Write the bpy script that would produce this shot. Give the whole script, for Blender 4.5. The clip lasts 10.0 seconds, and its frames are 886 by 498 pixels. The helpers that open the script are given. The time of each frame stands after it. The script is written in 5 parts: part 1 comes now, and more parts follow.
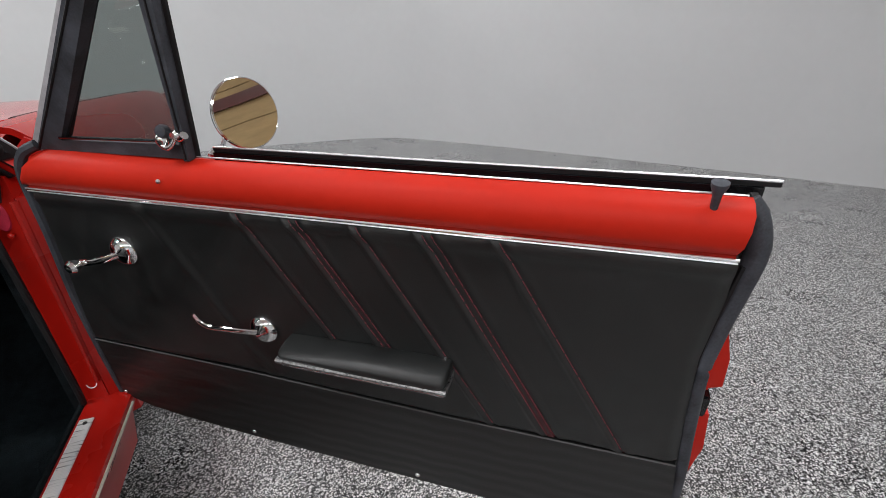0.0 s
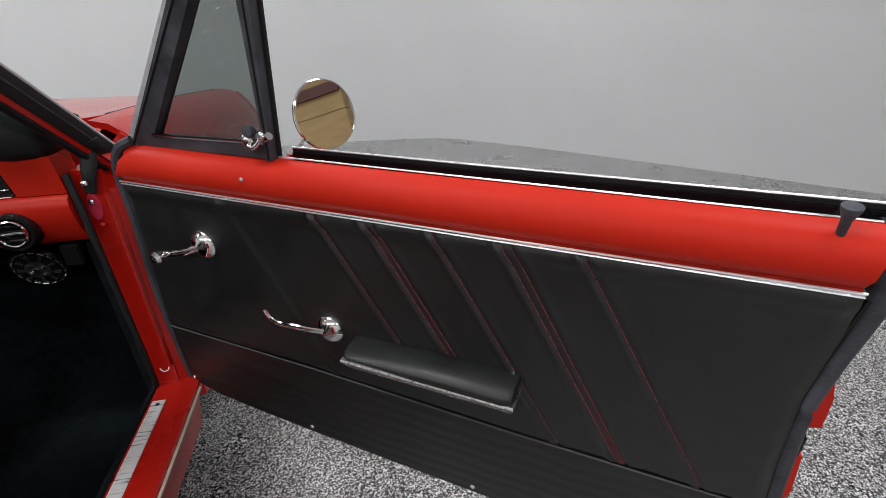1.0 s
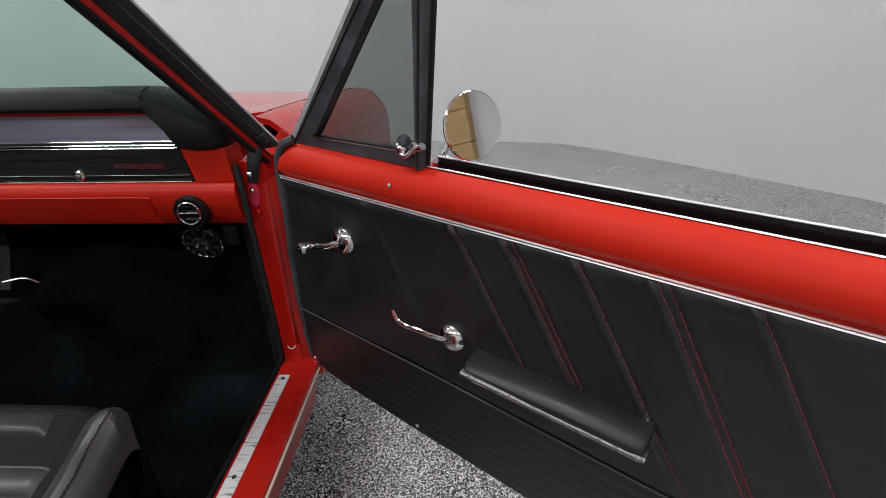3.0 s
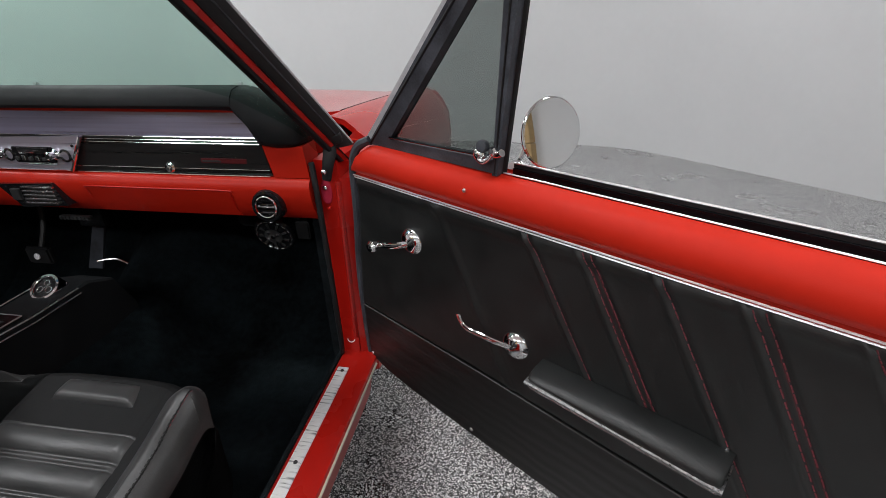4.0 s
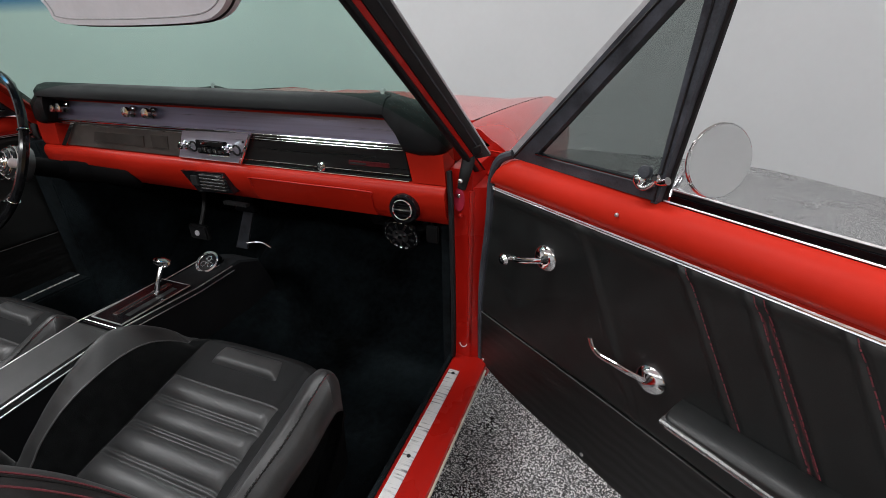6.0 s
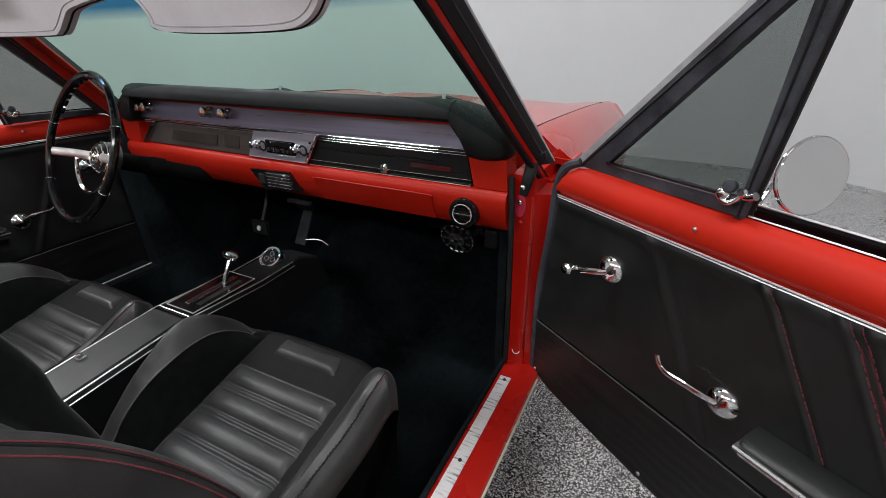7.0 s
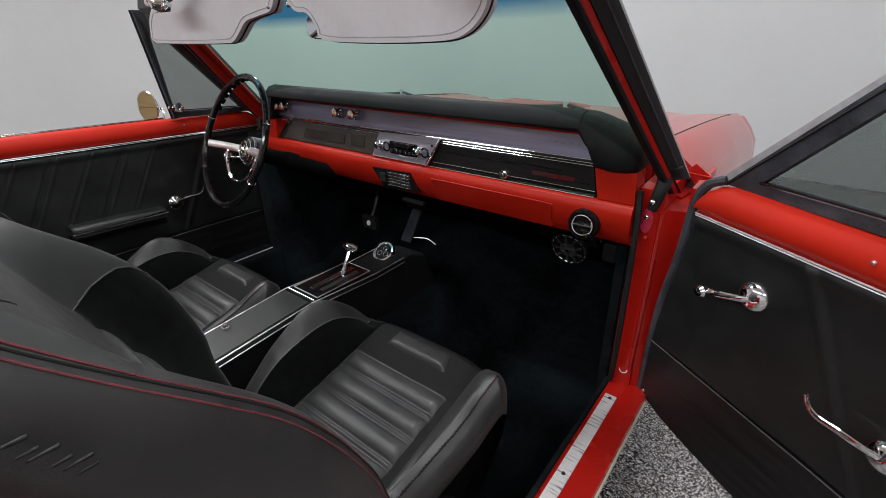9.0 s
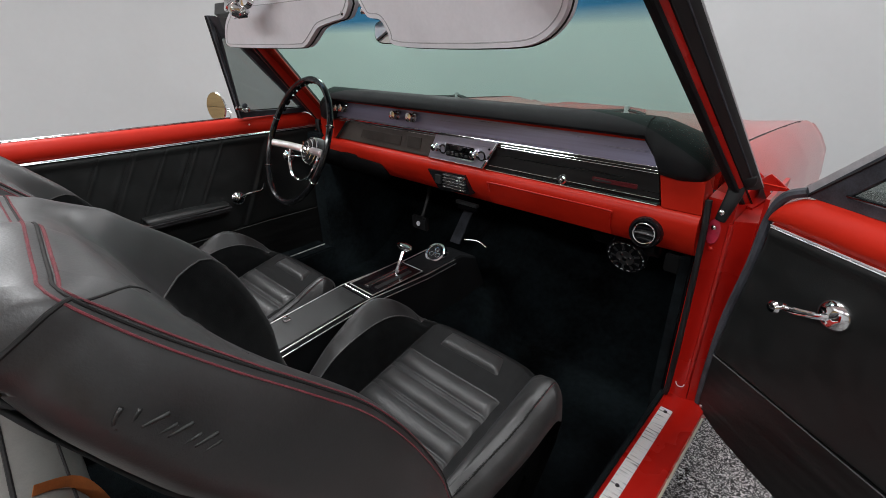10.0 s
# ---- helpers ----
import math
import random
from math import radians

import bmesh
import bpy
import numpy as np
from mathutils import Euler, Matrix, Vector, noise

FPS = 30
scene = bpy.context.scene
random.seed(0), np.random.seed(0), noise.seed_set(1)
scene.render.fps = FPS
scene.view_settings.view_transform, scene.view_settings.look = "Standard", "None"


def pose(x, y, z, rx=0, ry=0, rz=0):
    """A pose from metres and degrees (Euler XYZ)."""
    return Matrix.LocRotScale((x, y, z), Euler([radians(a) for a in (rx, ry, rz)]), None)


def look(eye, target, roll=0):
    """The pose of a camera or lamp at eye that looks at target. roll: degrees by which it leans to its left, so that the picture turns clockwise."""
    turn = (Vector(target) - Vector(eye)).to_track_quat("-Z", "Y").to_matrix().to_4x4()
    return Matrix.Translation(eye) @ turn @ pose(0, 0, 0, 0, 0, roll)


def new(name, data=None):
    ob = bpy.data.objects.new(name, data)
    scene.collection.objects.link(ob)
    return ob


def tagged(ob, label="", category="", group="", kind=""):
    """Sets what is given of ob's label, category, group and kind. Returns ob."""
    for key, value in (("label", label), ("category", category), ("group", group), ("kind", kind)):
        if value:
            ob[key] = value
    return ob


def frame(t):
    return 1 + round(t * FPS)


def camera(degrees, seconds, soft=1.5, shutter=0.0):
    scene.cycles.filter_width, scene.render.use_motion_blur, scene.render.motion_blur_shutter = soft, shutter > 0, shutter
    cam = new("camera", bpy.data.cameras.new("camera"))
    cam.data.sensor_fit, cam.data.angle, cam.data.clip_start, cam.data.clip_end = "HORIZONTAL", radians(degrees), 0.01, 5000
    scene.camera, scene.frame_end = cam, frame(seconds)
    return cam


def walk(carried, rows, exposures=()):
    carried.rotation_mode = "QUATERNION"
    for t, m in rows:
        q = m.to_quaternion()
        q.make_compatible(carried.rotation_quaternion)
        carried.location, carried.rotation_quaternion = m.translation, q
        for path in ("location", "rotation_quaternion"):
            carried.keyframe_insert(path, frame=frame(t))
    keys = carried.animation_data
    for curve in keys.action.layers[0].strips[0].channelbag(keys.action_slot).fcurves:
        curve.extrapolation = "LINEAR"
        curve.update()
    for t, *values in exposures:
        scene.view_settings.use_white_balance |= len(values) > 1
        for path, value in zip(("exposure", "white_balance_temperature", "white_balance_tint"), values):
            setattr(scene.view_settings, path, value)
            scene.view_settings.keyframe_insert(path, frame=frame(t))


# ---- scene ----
cam = camera(88.5, 10.0, soft=0.3)
PATH = [
    (0, (1.2522, -0.8848, 1.12), (1.7816, 0.8112, 0.201), -1.5),
    (0.5, (1.235, -0.8677, 1.121), (1.6718, 0.8549, 0.204), -1.6),
    (1, (1.2195, -0.8539, 1.123), (1.5555, 0.8943, 0.211), -1.6),
    (1.5, (1.202, -0.8398, 1.127), (1.4382, 0.9248, 0.216), -1.6),
    (2, (1.188, -0.8302, 1.129), (1.3189, 0.9464, 0.221), -1.6),
    (2.5, (1.1767, -0.8229, 1.134), (1.1967, 0.9603, 0.229), -1.6),
    (3.8, (1.1371, -0.8264, 1.149), (0.8887, 0.9421, 0.248), -1.2),
    (4, (1.1285, -0.8224, 1.15), (0.8369, 0.9379, 0.247), -1.3),
    (4.5, (1.1111, -0.8244, 1.156), (0.7239, 0.9186, 0.256), -1.3),
    (5, (1.0902, -0.8311, 1.162), (0.606, 0.8908, 0.266), -1.3),
    (5.5, (1.0708, -0.8339, 1.167), (0.4877, 0.859, 0.274), -1.3),
    (6.8, (1.0181, -0.8551, 1.183), (0.2189, 0.7527, 0.302), -1.2),
    (7, (1.0129, -0.8565, 1.182), (0.1777, 0.7353, 0.303), -1.3),
    (7.5, (0.9965, -0.8677, 1.184), (0.0852, 0.6834, 0.311), -1.3),
    (8, (0.9788, -0.8818, 1.186), (-0.0057, 0.6273, 0.317), -1.3),
    (8.5, (0.9627, -0.8991, 1.19), (-0.0957, 0.5621, 0.327), -1.3),
    (9, (0.947, -0.9134, 1.194), (-0.1806, 0.4973, 0.335), -1.3),
    (9.5, (0.9308, -0.9317, 1.198), (-0.2597, 0.4298, 0.344), -1.2),
    (10, (0.9167, -0.9492, 1.202), (-0.3353, 0.3579, 0.351), -1.4),
]
walk(cam, [(t, look(eye, target, roll)) for t, eye, target, roll in PATH])

# ---------------------------------------------------------------- light
scene.view_settings.exposure = 0.0
world = bpy.data.worlds.new("studio_air")
scene.world = world
world.use_nodes = True
world.node_tree.nodes["Background"].inputs[0].default_value = (0.8, 0.85, 0.9, 1)
world.node_tree.nodes["Background"].inputs[1].default_value = 0.02

LIGHTS = [(x, y) for y in (-3.6, -0.6, 2.2) for x in (-2.6, 0.0, 2.6)]
LIGHT_POWER = 29.3
for lx, ly in LIGHTS:
    lamp = bpy.data.lights.new("ceiling_lamp", "AREA")
    lamp.shape, lamp.size, lamp.size_y = "RECTANGLE", 1.5, 0.45
    lamp.energy, lamp.color = LIGHT_POWER * (1.62 if lx < -1 else 0.88 if lx > 1 else 1.05) * (1.55 if ly < -3 else 1.0), (0.97, 0.983, 1.0)
    new("ceiling_lamp", lamp).matrix_world = pose(lx, ly, 3.13)


# ---------------------------------------------------------------- materials
class Nodes:
    """A small wrapper round one material's node tree."""

    def __init__(self, name):
        self.m = bpy.data.materials.new(name)
        self.m.use_nodes = True
        self.t = self.m.node_tree
        self.b = self.t.nodes["Principled BSDF"]
        self.co = self.add("ShaderNodeTexCoord").outputs["Object"]

    def add(self, kind, **values):
        n = self.t.nodes.new(kind)
        for k, v in values.items():
            n.inputs[k].default_value = v
        return n

    def link(self, a, b):
        self.t.links.new(a, b)

    def noise(self, scale, detail=3.0, rough=0.55, stretch=None):
        n = self.add("ShaderNodeTexNoise", Scale=scale, Detail=detail, Roughness=rough)
        if stretch:
            mp = self.add("ShaderNodeMapping")
            mp.inputs["Scale"].default_value = stretch
            self.link(self.co, mp.inputs[0])
            self.link(mp.outputs[0], n.inputs["Vector"])
        else:
            self.link(self.co, n.inputs["Vector"])
        return n.outputs["Fac"]

    def ramp(self, fac, stops):
        r = self.t.nodes.new("ShaderNodeValToRGB")
        e = r.color_ramp.elements
        while len(e) < len(stops):
            e.new(0.5)
        for el, (p, c) in zip(e, stops):
            el.position, el.color = p, (*c, 1) if len(c) == 3 else c
        self.link(fac, r.inputs[0])
        return r.outputs[0]

    def grey(self, fac, lo, hi, a=0.3, b=0.7):
        r = self.add("ShaderNodeMapRange")
        for k, v in zip((1, 2, 3, 4), (a, b, lo, hi)):
            r.inputs[k].default_value = v
        self.link(fac, r.inputs[0])
        return r.outputs[0]

    def bump(self, fac, strength, distance):
        n = self.add("ShaderNodeBump", Strength=strength, Distance=distance)
        self.link(fac, n.inputs["Height"])
        if self.b.inputs["Normal"].is_linked:
            self.link(self.b.inputs["Normal"].links[0].from_socket, n.inputs["Normal"])
        self.link(n.outputs[0], self.b.inputs["Normal"])


def surface(name, base, rough, metal=0.0, var=0.12, scale=9.0, rvar=0.08, grain=None, coat=0.0, spec=0.5, stretch=None):
    """A surface whose tone and gloss vary at two scales; grain: (scale, strength, distance) of fine relief."""
    n = Nodes(name)
    wide, fine = n.noise(scale, 4, stretch=stretch), n.noise(scale * 14, 3, stretch=stretch)
    mix = n.add("ShaderNodeMath")
    mix.operation = "MULTIPLY_ADD"
    n.link(fine, mix.inputs[0])
    mix.inputs[1].default_value = 0.35
    n.link(wide, mix.inputs[2])
    lo, hi = [c * (1 - var) for c in base], [min(1, c * (1 + var)) for c in base]
    n.link(n.ramp(mix.outputs[0], [(0.45, lo), (0.9, hi)]), n.b.inputs["Base Color"])
    n.link(n.grey(wide, max(0.02, rough - rvar), min(1, rough + rvar)), n.b.inputs["Roughness"])
    n.b.inputs["Metallic"].default_value = metal
    n.b.inputs["Specular IOR Level"].default_value = spec
    n.b.inputs["Coat Weight"].default_value = coat
    n.b.inputs["Coat Roughness"].default_value = 0.05
    if grain:
        n.bump(n.noise(grain[0], 2), grain[1], grain[2])
    return n.m


RED_PAINT = surface("red_paint", (0.40, 0.009, 0.005), 0.28, var=0.05, scale=3, coat=0.22, rvar=0.04, spec=0.3)
HOOD_PAINT = surface("red_hood_paint", (0.42, 0.012, 0.008), 0.2, var=0.05, scale=3, coat=0.38, rvar=0.04)
HOOD_PAINT.node_tree.nodes["Principled BSDF"].inputs["Coat IOR"].default_value = 1.52
# the body's red again, brightened so that the door skin looks lit
LIT_RED = surface("lit_red_paint", (0.55, 0.016, 0.006), 0.4, var=0.06, scale=4, rvar=0.05, spec=0.25)
RED_VINYL = surface("red_vinyl", (0.49, 0.019, 0.008), 0.5, var=0.07, scale=5, grain=(900, 0.10, 0.001), rvar=0.08, spec=0.14)
RED_DASH = surface("red_dash_metal", (0.385, 0.013, 0.005), 0.42, var=0.10, scale=5, rvar=0.08, spec=0.2)
BLACK_VINYL = surface("black_vinyl", (0.0105, 0.0116, 0.0115), 0.46, var=0.18, scale=12, grain=(700, 0.25, 0.001), rvar=0.09, spec=0.55)
BLACK_LEATHER = surface("black_leather", (0.036, 0.0364, 0.0368), 0.41, var=0.2, scale=16, grain=(520, 0.16, 0.001), rvar=0.08)
# the same leather, darkened to put the sides' shade into its colour
SHADED_LEATHER = surface("shaded_leather", (0.029, 0.0292, 0.0295), 0.42, var=0.2, scale=16, grain=(520, 0.16, 0.001), rvar=0.08, spec=0.42)
for m in (BLACK_LEATHER, SHADED_LEATHER):
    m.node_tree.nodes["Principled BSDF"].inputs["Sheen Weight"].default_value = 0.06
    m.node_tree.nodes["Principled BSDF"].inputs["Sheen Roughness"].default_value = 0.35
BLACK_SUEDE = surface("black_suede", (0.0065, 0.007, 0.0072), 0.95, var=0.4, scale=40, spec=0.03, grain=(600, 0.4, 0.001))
BLACK_SUEDE.node_tree.nodes["Principled BSDF"].inputs["Sheen Weight"].default_value = 0.09
BLACK_SUEDE.node_tree.nodes["Principled BSDF"].inputs["Sheen Roughness"].default_value = 0.4
# the same suede, paler where the cushion catches light; light painted in
LIT_SUEDE = surface("lit_grey_suede", (0.0155, 0.0159, 0.0163), 0.8, var=0.25, scale=30, spec=0.15, grain=(600, 0.35, 0.001))
# matt near-black; on the seat skirts it is painted shade
MATT_NEAR_BLACK = surface("matt_near_black", (0.004, 0.0042, 0.0045), 0.85, var=0.3, scale=20, spec=0.08, grain=(500, 0.3, 0.001))
BLACK_PAD = surface("black_dash_pad", (0.0065, 0.007, 0.008), 0.62, var=0.2, scale=14, grain=(800, 0.25, 0.001), spec=0.22)


def ribbed_vinyl():
    """Black vinyl with uneven horizontal ribs."""
    n = Nodes("ribbed_black_vinyl")
    streak = n.noise(6, 4, stretch=(0.6, 1, 14))
    n.link(n.ramp(streak, [(0.35, (0.006, 0.006, 0.006)), (0.7, (0.013, 0.0135, 0.0135))]), n.b.inputs["Base Color"])
    n.link(n.grey(streak, 0.34, 0.5), n.b.inputs["Roughness"])
    w = n.add("ShaderNodeTexWave", Scale=11.0, Distortion=3.5, Detail=3.0)
    w.bands_direction = "Z"
    n.link(n.co, w.inputs["Vector"])
    n.bump(n.noise(300, 2), 0.2, 0.001)
    n.bump(w.outputs["Fac"], 0.14, 0.003)
    return n.m


KICK_VINYL = ribbed_vinyl()
CARPET = surface("black_carpet", (0.0105, 0.0150, 0.0175), 0.95, var=0.92, scale=4, spec=0.1, grain=(420, 0.9, 0.004))
RUBBER = surface("faded_rubber", (0.044, 0.048, 0.058), 0.6, var=0.55, scale=24, grain=(260, 0.3, 0.001), spec=0.35)
PALE_RUBBER = surface("pale_weathered_rubber", (0.46, 0.46, 0.48), 0.55, var=0.2, scale=30, grain=(200, 0.2, 0.001))
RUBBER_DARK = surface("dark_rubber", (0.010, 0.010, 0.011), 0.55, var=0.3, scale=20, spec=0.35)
BLACK_GLOSS = surface("gloss_black", (0.006, 0.006, 0.007), 0.14, var=0.2, scale=12)
BLACK_PANEL = surface("black_dash_panel", (0.010, 0.0095, 0.0095), 0.3, var=0.3, scale=8, stretch=(0.4, 1, 10))
BROWN_PANEL = surface("smoked_instrument_panel", (0.080, 0.068, 0.062), 0.32, var=0.3, scale=8, metal=0.3)
SMOKED = surface("smoked_gauge_lens", (0.050, 0.042, 0.038), 0.2, var=0.3, scale=20)
CHROME = surface("chrome", (0.82, 0.82, 0.83), 0.07, metal=1.0, var=0.05, scale=30, rvar=0.04)
CHROME_WORN = surface("worn_bright_trim", (0.74, 0.74, 0.75), 0.2, metal=1.0, var=0.1, scale=30, rvar=0.09)
SILVER = surface("brushed_silver", (0.20, 0.20, 0.29), 0.34, metal=0.9, var=0.12, scale=6, stretch=(0.3, 1, 30))
SILVER_LIGHT = surface("light_brushed_metal", (0.52, 0.48, 0.57), 0.32, metal=0.75, var=0.12, scale=6, stretch=(0.3, 1, 30))
BRIGHT_TRIM = surface("satin_bright_trim", (0.92, 0.92, 0.93), 0.36, metal=1.0, var=0.06, scale=30, rvar=0.05)
PITTED = surface("pitted_chrome", (0.30, 0.30, 0.30), 0.40, metal=0.85, var=0.75, scale=160, rvar=0.2)
DARK_STEEL = surface("dark_steel", (0.05, 0.05, 0.052), 0.45, metal=0.6, var=0.3, scale=20)
VISOR_VINYL = surface("grey_visor_vinyl", (0.80, 0.79, 0.83), 0.5, var=0.06, scale=10, grain=(900, 0.1, 0.001))
RED_THREAD = surface("red_thread", (0.165, 0.028, 0.038), 0.7, var=0.3, scale=80)
DARK_THREAD = surface("dark_thread", (0.004, 0.004, 0.004), 0.8, var=0.3, scale=80)
GREY_PIPING = surface("grey_piping", (0.075, 0.075, 0.075), 0.5, var=0.2, scale=40)
# bench leather made pale grey: the light on it is in the colour
LIT_BENCH = surface("lit_bench_leather", (0.14, 0.14, 0.13), 0.45, var=0.15, scale=12, grain=(500, 0.25, 0.001))
ORANGE_STRAP = surface("orange_strap", (0.42, 0.13, 0.03), 0.7, var=0.2, scale=40)
SEAT_THREAD = surface("rose_red_thread", (0.145, 0.036, 0.043), 0.85, var=0.3, scale=80)
RED_PIPING = surface("dark_red_vinyl", (0.060, 0.012, 0.015), 0.7, var=0.6, scale=60)
CREAM = surface("cream_sill_edge", (0.55, 0.50, 0.42), 0.5, var=0.1, scale=40)
EMBLEM = surface("dull_red_emblem", (0.10, 0.012, 0.015), 0.4, var=0.2, scale=30, metal=0.3)
PINK_SEALER = surface("magenta_overspray", (0.46, 0.028, 0.060), 0.22, var=0.2, scale=30)
WHITE_WALL = surface("white_wall_paint", (0.549, 0.559, 0.565), 0.75, var=0.03, scale=1.2, spec=0.3, grain=(120, 0.06, 0.002))
CEILING_WHITE = surface("white_ceiling", (0.8, 0.8, 0.8), 0.85, var=0.03, scale=2, spec=0.2)
TAN_WALL = surface("tan_boards", (0.42, 0.29, 0.14), 0.7, var=0.15, scale=3, spec=0.3, stretch=(1, 1, 6))
MAROON = surface("maroon_beam", (0.085, 0.014, 0.010), 0.5, var=0.2, scale=4)


def epoxy_floor():
    n = Nodes("flake_epoxy_floor")
    cells = n.add("ShaderNodeTexVoronoi", Scale=310.0)
    n.link(n.co, cells.inputs["Vector"])
    sep = n.add("ShaderNodeSeparateColor")
    n.link(cells.outputs["Color"], sep.inputs[0])
    flakes = n.ramp(sep.outputs[0], [(0.0, (0.004, 0.004, 0.005)), (0.41, (0.012, 0.012, 0.013)), (0.44, (0.11, 0.11, 0.11)),
                                     (0.67, (0.22, 0.22, 0.22)), (0.71, (0.50, 0.50, 0.50)), (1.0, (0.84, 0.84, 0.83))])
    n.link(flakes, n.b.inputs["Base Color"])
    n.link(n.grey(n.noise(3, 4), 0.22, 0.42), n.b.inputs["Roughness"])
    n.bump(cells.outputs["Distance"], 0.15, 0.001)
    return n.m


def ribbed_plate():
    n = Nodes("ribbed_sill_metal")
    w = n.add("ShaderNodeTexWave", Scale=90.0, Distortion=0.6)
    w.bands_direction = "Y"
    n.link(n.co, w.inputs["Vector"])
    streak = n.noise(30, 4, stretch=(0.6, 6, 1))
    n.link(n.ramp(streak, [(0.34, (0.40, 0.40, 0.40)), (0.46, (0.86, 0.86, 0.85))]), n.b.inputs["Base Color"])
    n.b.inputs["Metallic"].default_value = 0.35
    n.link(n.grey(streak, 0.25, 0.5), n.b.inputs["Roughness"])
    n.bump(w.outputs["Fac"], 0.25, 0.001)
    return n.m


def thin_glass(n, colour, gloss_least=0.03, haze=0.02):
    """A thin pane: what is behind shows through its tint, with a clear gloss on top."""
    through_it, gloss, mix = n.add("ShaderNodeBsdfTransparent"), n.add("ShaderNodeBsdfGlossy"), n.add("ShaderNodeMixShader")
    facing, power = n.add("ShaderNodeLayerWeight", Blend=0.5), n.add("ShaderNodeMath")
    power.operation = "POWER"
    power.inputs[1].default_value = 5.0
    n.link(facing.outputs["Facing"], power.inputs[0])
    share = n.grey(power.outputs[0], gloss_least, 0.5, 0.0, 1.0)
    gloss.inputs["Roughness"].default_value = haze
    if isinstance(colour, tuple):
        through_it.inputs[0].default_value = (*colour, 1)
    else:
        n.link(colour, through_it.inputs[0])
    n.link(share, mix.inputs[0])
    n.link(through_it.outputs[0], mix.inputs[1])
    n.link(gloss.outputs[0], mix.inputs[2])
    n.link(mix.outputs[0], n.t.nodes["Material Output"].inputs["Surface"])
    return n.m


def glass(name, tint):
    return thin_glass(Nodes(name), tint)


def tinted_windshield():
    """Green-tinted glass with a blue shade band along the top edge."""
    n = Nodes("green_tinted_glass")
    sep = n.add("ShaderNodeSeparateXYZ")
    n.link(n.co, sep.inputs[0])
    band = n.grey(sep.outputs["Z"], 0, 1, 1.212, 1.240)
    mix = n.add("ShaderNodeMix")
    mix.data_type = "RGBA"
    n.link(band, mix.inputs[0])
    mix.inputs[6].default_value, mix.inputs[7].default_value = (0.52, 0.72, 0.64, 1), (0.05, 0.22, 0.38, 1)
    return thin_glass(n, mix.outputs[2], 0.02, 0.25)


def mirror_glass():
    n = Nodes("mirror_glass")
    n.b.inputs["Base Color"].default_value = (0.86, 0.86, 0.86, 1)
    n.b.inputs["Metallic"].default_value = 1.0
    n.b.inputs["Roughness"].default_value = 0.015
    return n.m


def glow(name, strength):
    n = Nodes(name)
    n.b.inputs["Base Color"].default_value = (0.9, 0.9, 0.9, 1)
    n.b.inputs["Emission Color"].default_value = (0.96, 0.98, 1, 1)
    n.b.inputs["Emission Strength"].default_value = strength
    return n.m


FLOOR_MAT, SILL_METAL, WINDSHIELD_GLASS = epoxy_floor(), ribbed_plate(), tinted_windshield()
VENT_GLASS, MIRROR = glass("smoked_vent_glass", (0.56, 0.59, 0.58)), mirror_glass()
DIFFUSER = glow("lamp_diffuser", 3.0)


# ---------------------------------------------------------------- mesh helpers
def holder(name, m, label, category, group=""):
    ob = new(name)
    ob.empty_display_size = 0.05
    ob.matrix_world = m
    return tagged(ob, label, category, group)


def part(name, bm, material, parent=None, label="", angle=35):
    """Links a bmesh as one mesh object under a thing or a part, in that parent's own coordinates."""
    bmesh.ops.recalc_face_normals(bm, faces=bm.faces)
    me = bpy.data.meshes.new(name)
    bm.to_mesh(me)
    bm.free()
    me.materials.append(material)
    me.shade_smooth()
    me.set_sharp_from_angle(angle=radians(angle))
    ob = new(name, me)
    ob.parent = parent
    return tagged(ob, label)


def bevelled(bm, width, segments=2):
    if width > 0:
        bmesh.ops.bevel(bm, geom=[e for e in bm.edges if e.calc_face_angle(0) > 0.6], offset=width, segments=segments, affect="EDGES", clamp_overlap=True)
    return bm


def block(x0, x1, y0, y1, z0, z1, r=0.003, m=None):
    bm = bmesh.new()
    bmesh.ops.create_cube(bm, size=1)
    for v in bm.verts:
        v.co = Vector((x0 + (v.co.x + 0.5) * (x1 - x0), y0 + (v.co.y + 0.5) * (y1 - y0), z0 + (v.co.z + 0.5) * (z1 - z0)))
    bevelled(bm, r)
    if m:
        bm.transform(m)
    return bm


def prism(poly, place, a, b, r=0.0, segments=2):
    """A polygon of (p, q) swept from a to b; place(p, q, s) gives the point."""
    bm = bmesh.new()
    lo = [bm.verts.new(place(p, q, a)) for p, q in poly]
    hi = [bm.verts.new(place(p, q, b)) for p, q in poly]
    bm.faces.new(lo)
    bm.faces.new(hi)
    for i in range(len(poly)):
        j = (i + 1) % len(poly)
        bm.faces.new((lo[i], lo[j], hi[j], hi[i]))
    return bevelled(bm, r, segments)


def along_x(p, q, s):
    return Vector((s, p, q))


def along_y(p, q, s):
    return Vector((p, s, q))


def along_z(p, q, s):
    return Vector((p, q, s))


def loft(rings, closed=True, caps=True):
    bm = bmesh.new()
    rows = [[bm.verts.new(p) for p in ring] for ring in rings]
    for a, b in zip(rows, rows[1:]):
        n = len(a)
        for i in range(n if closed else n - 1):
            j = (i + 1) % n
            bm.faces.new((a[i], a[j], b[j], b[i]))
    if caps and closed:
        bm.faces.new(rows[0])
        bm.faces.new(rows[-1])
    return bm


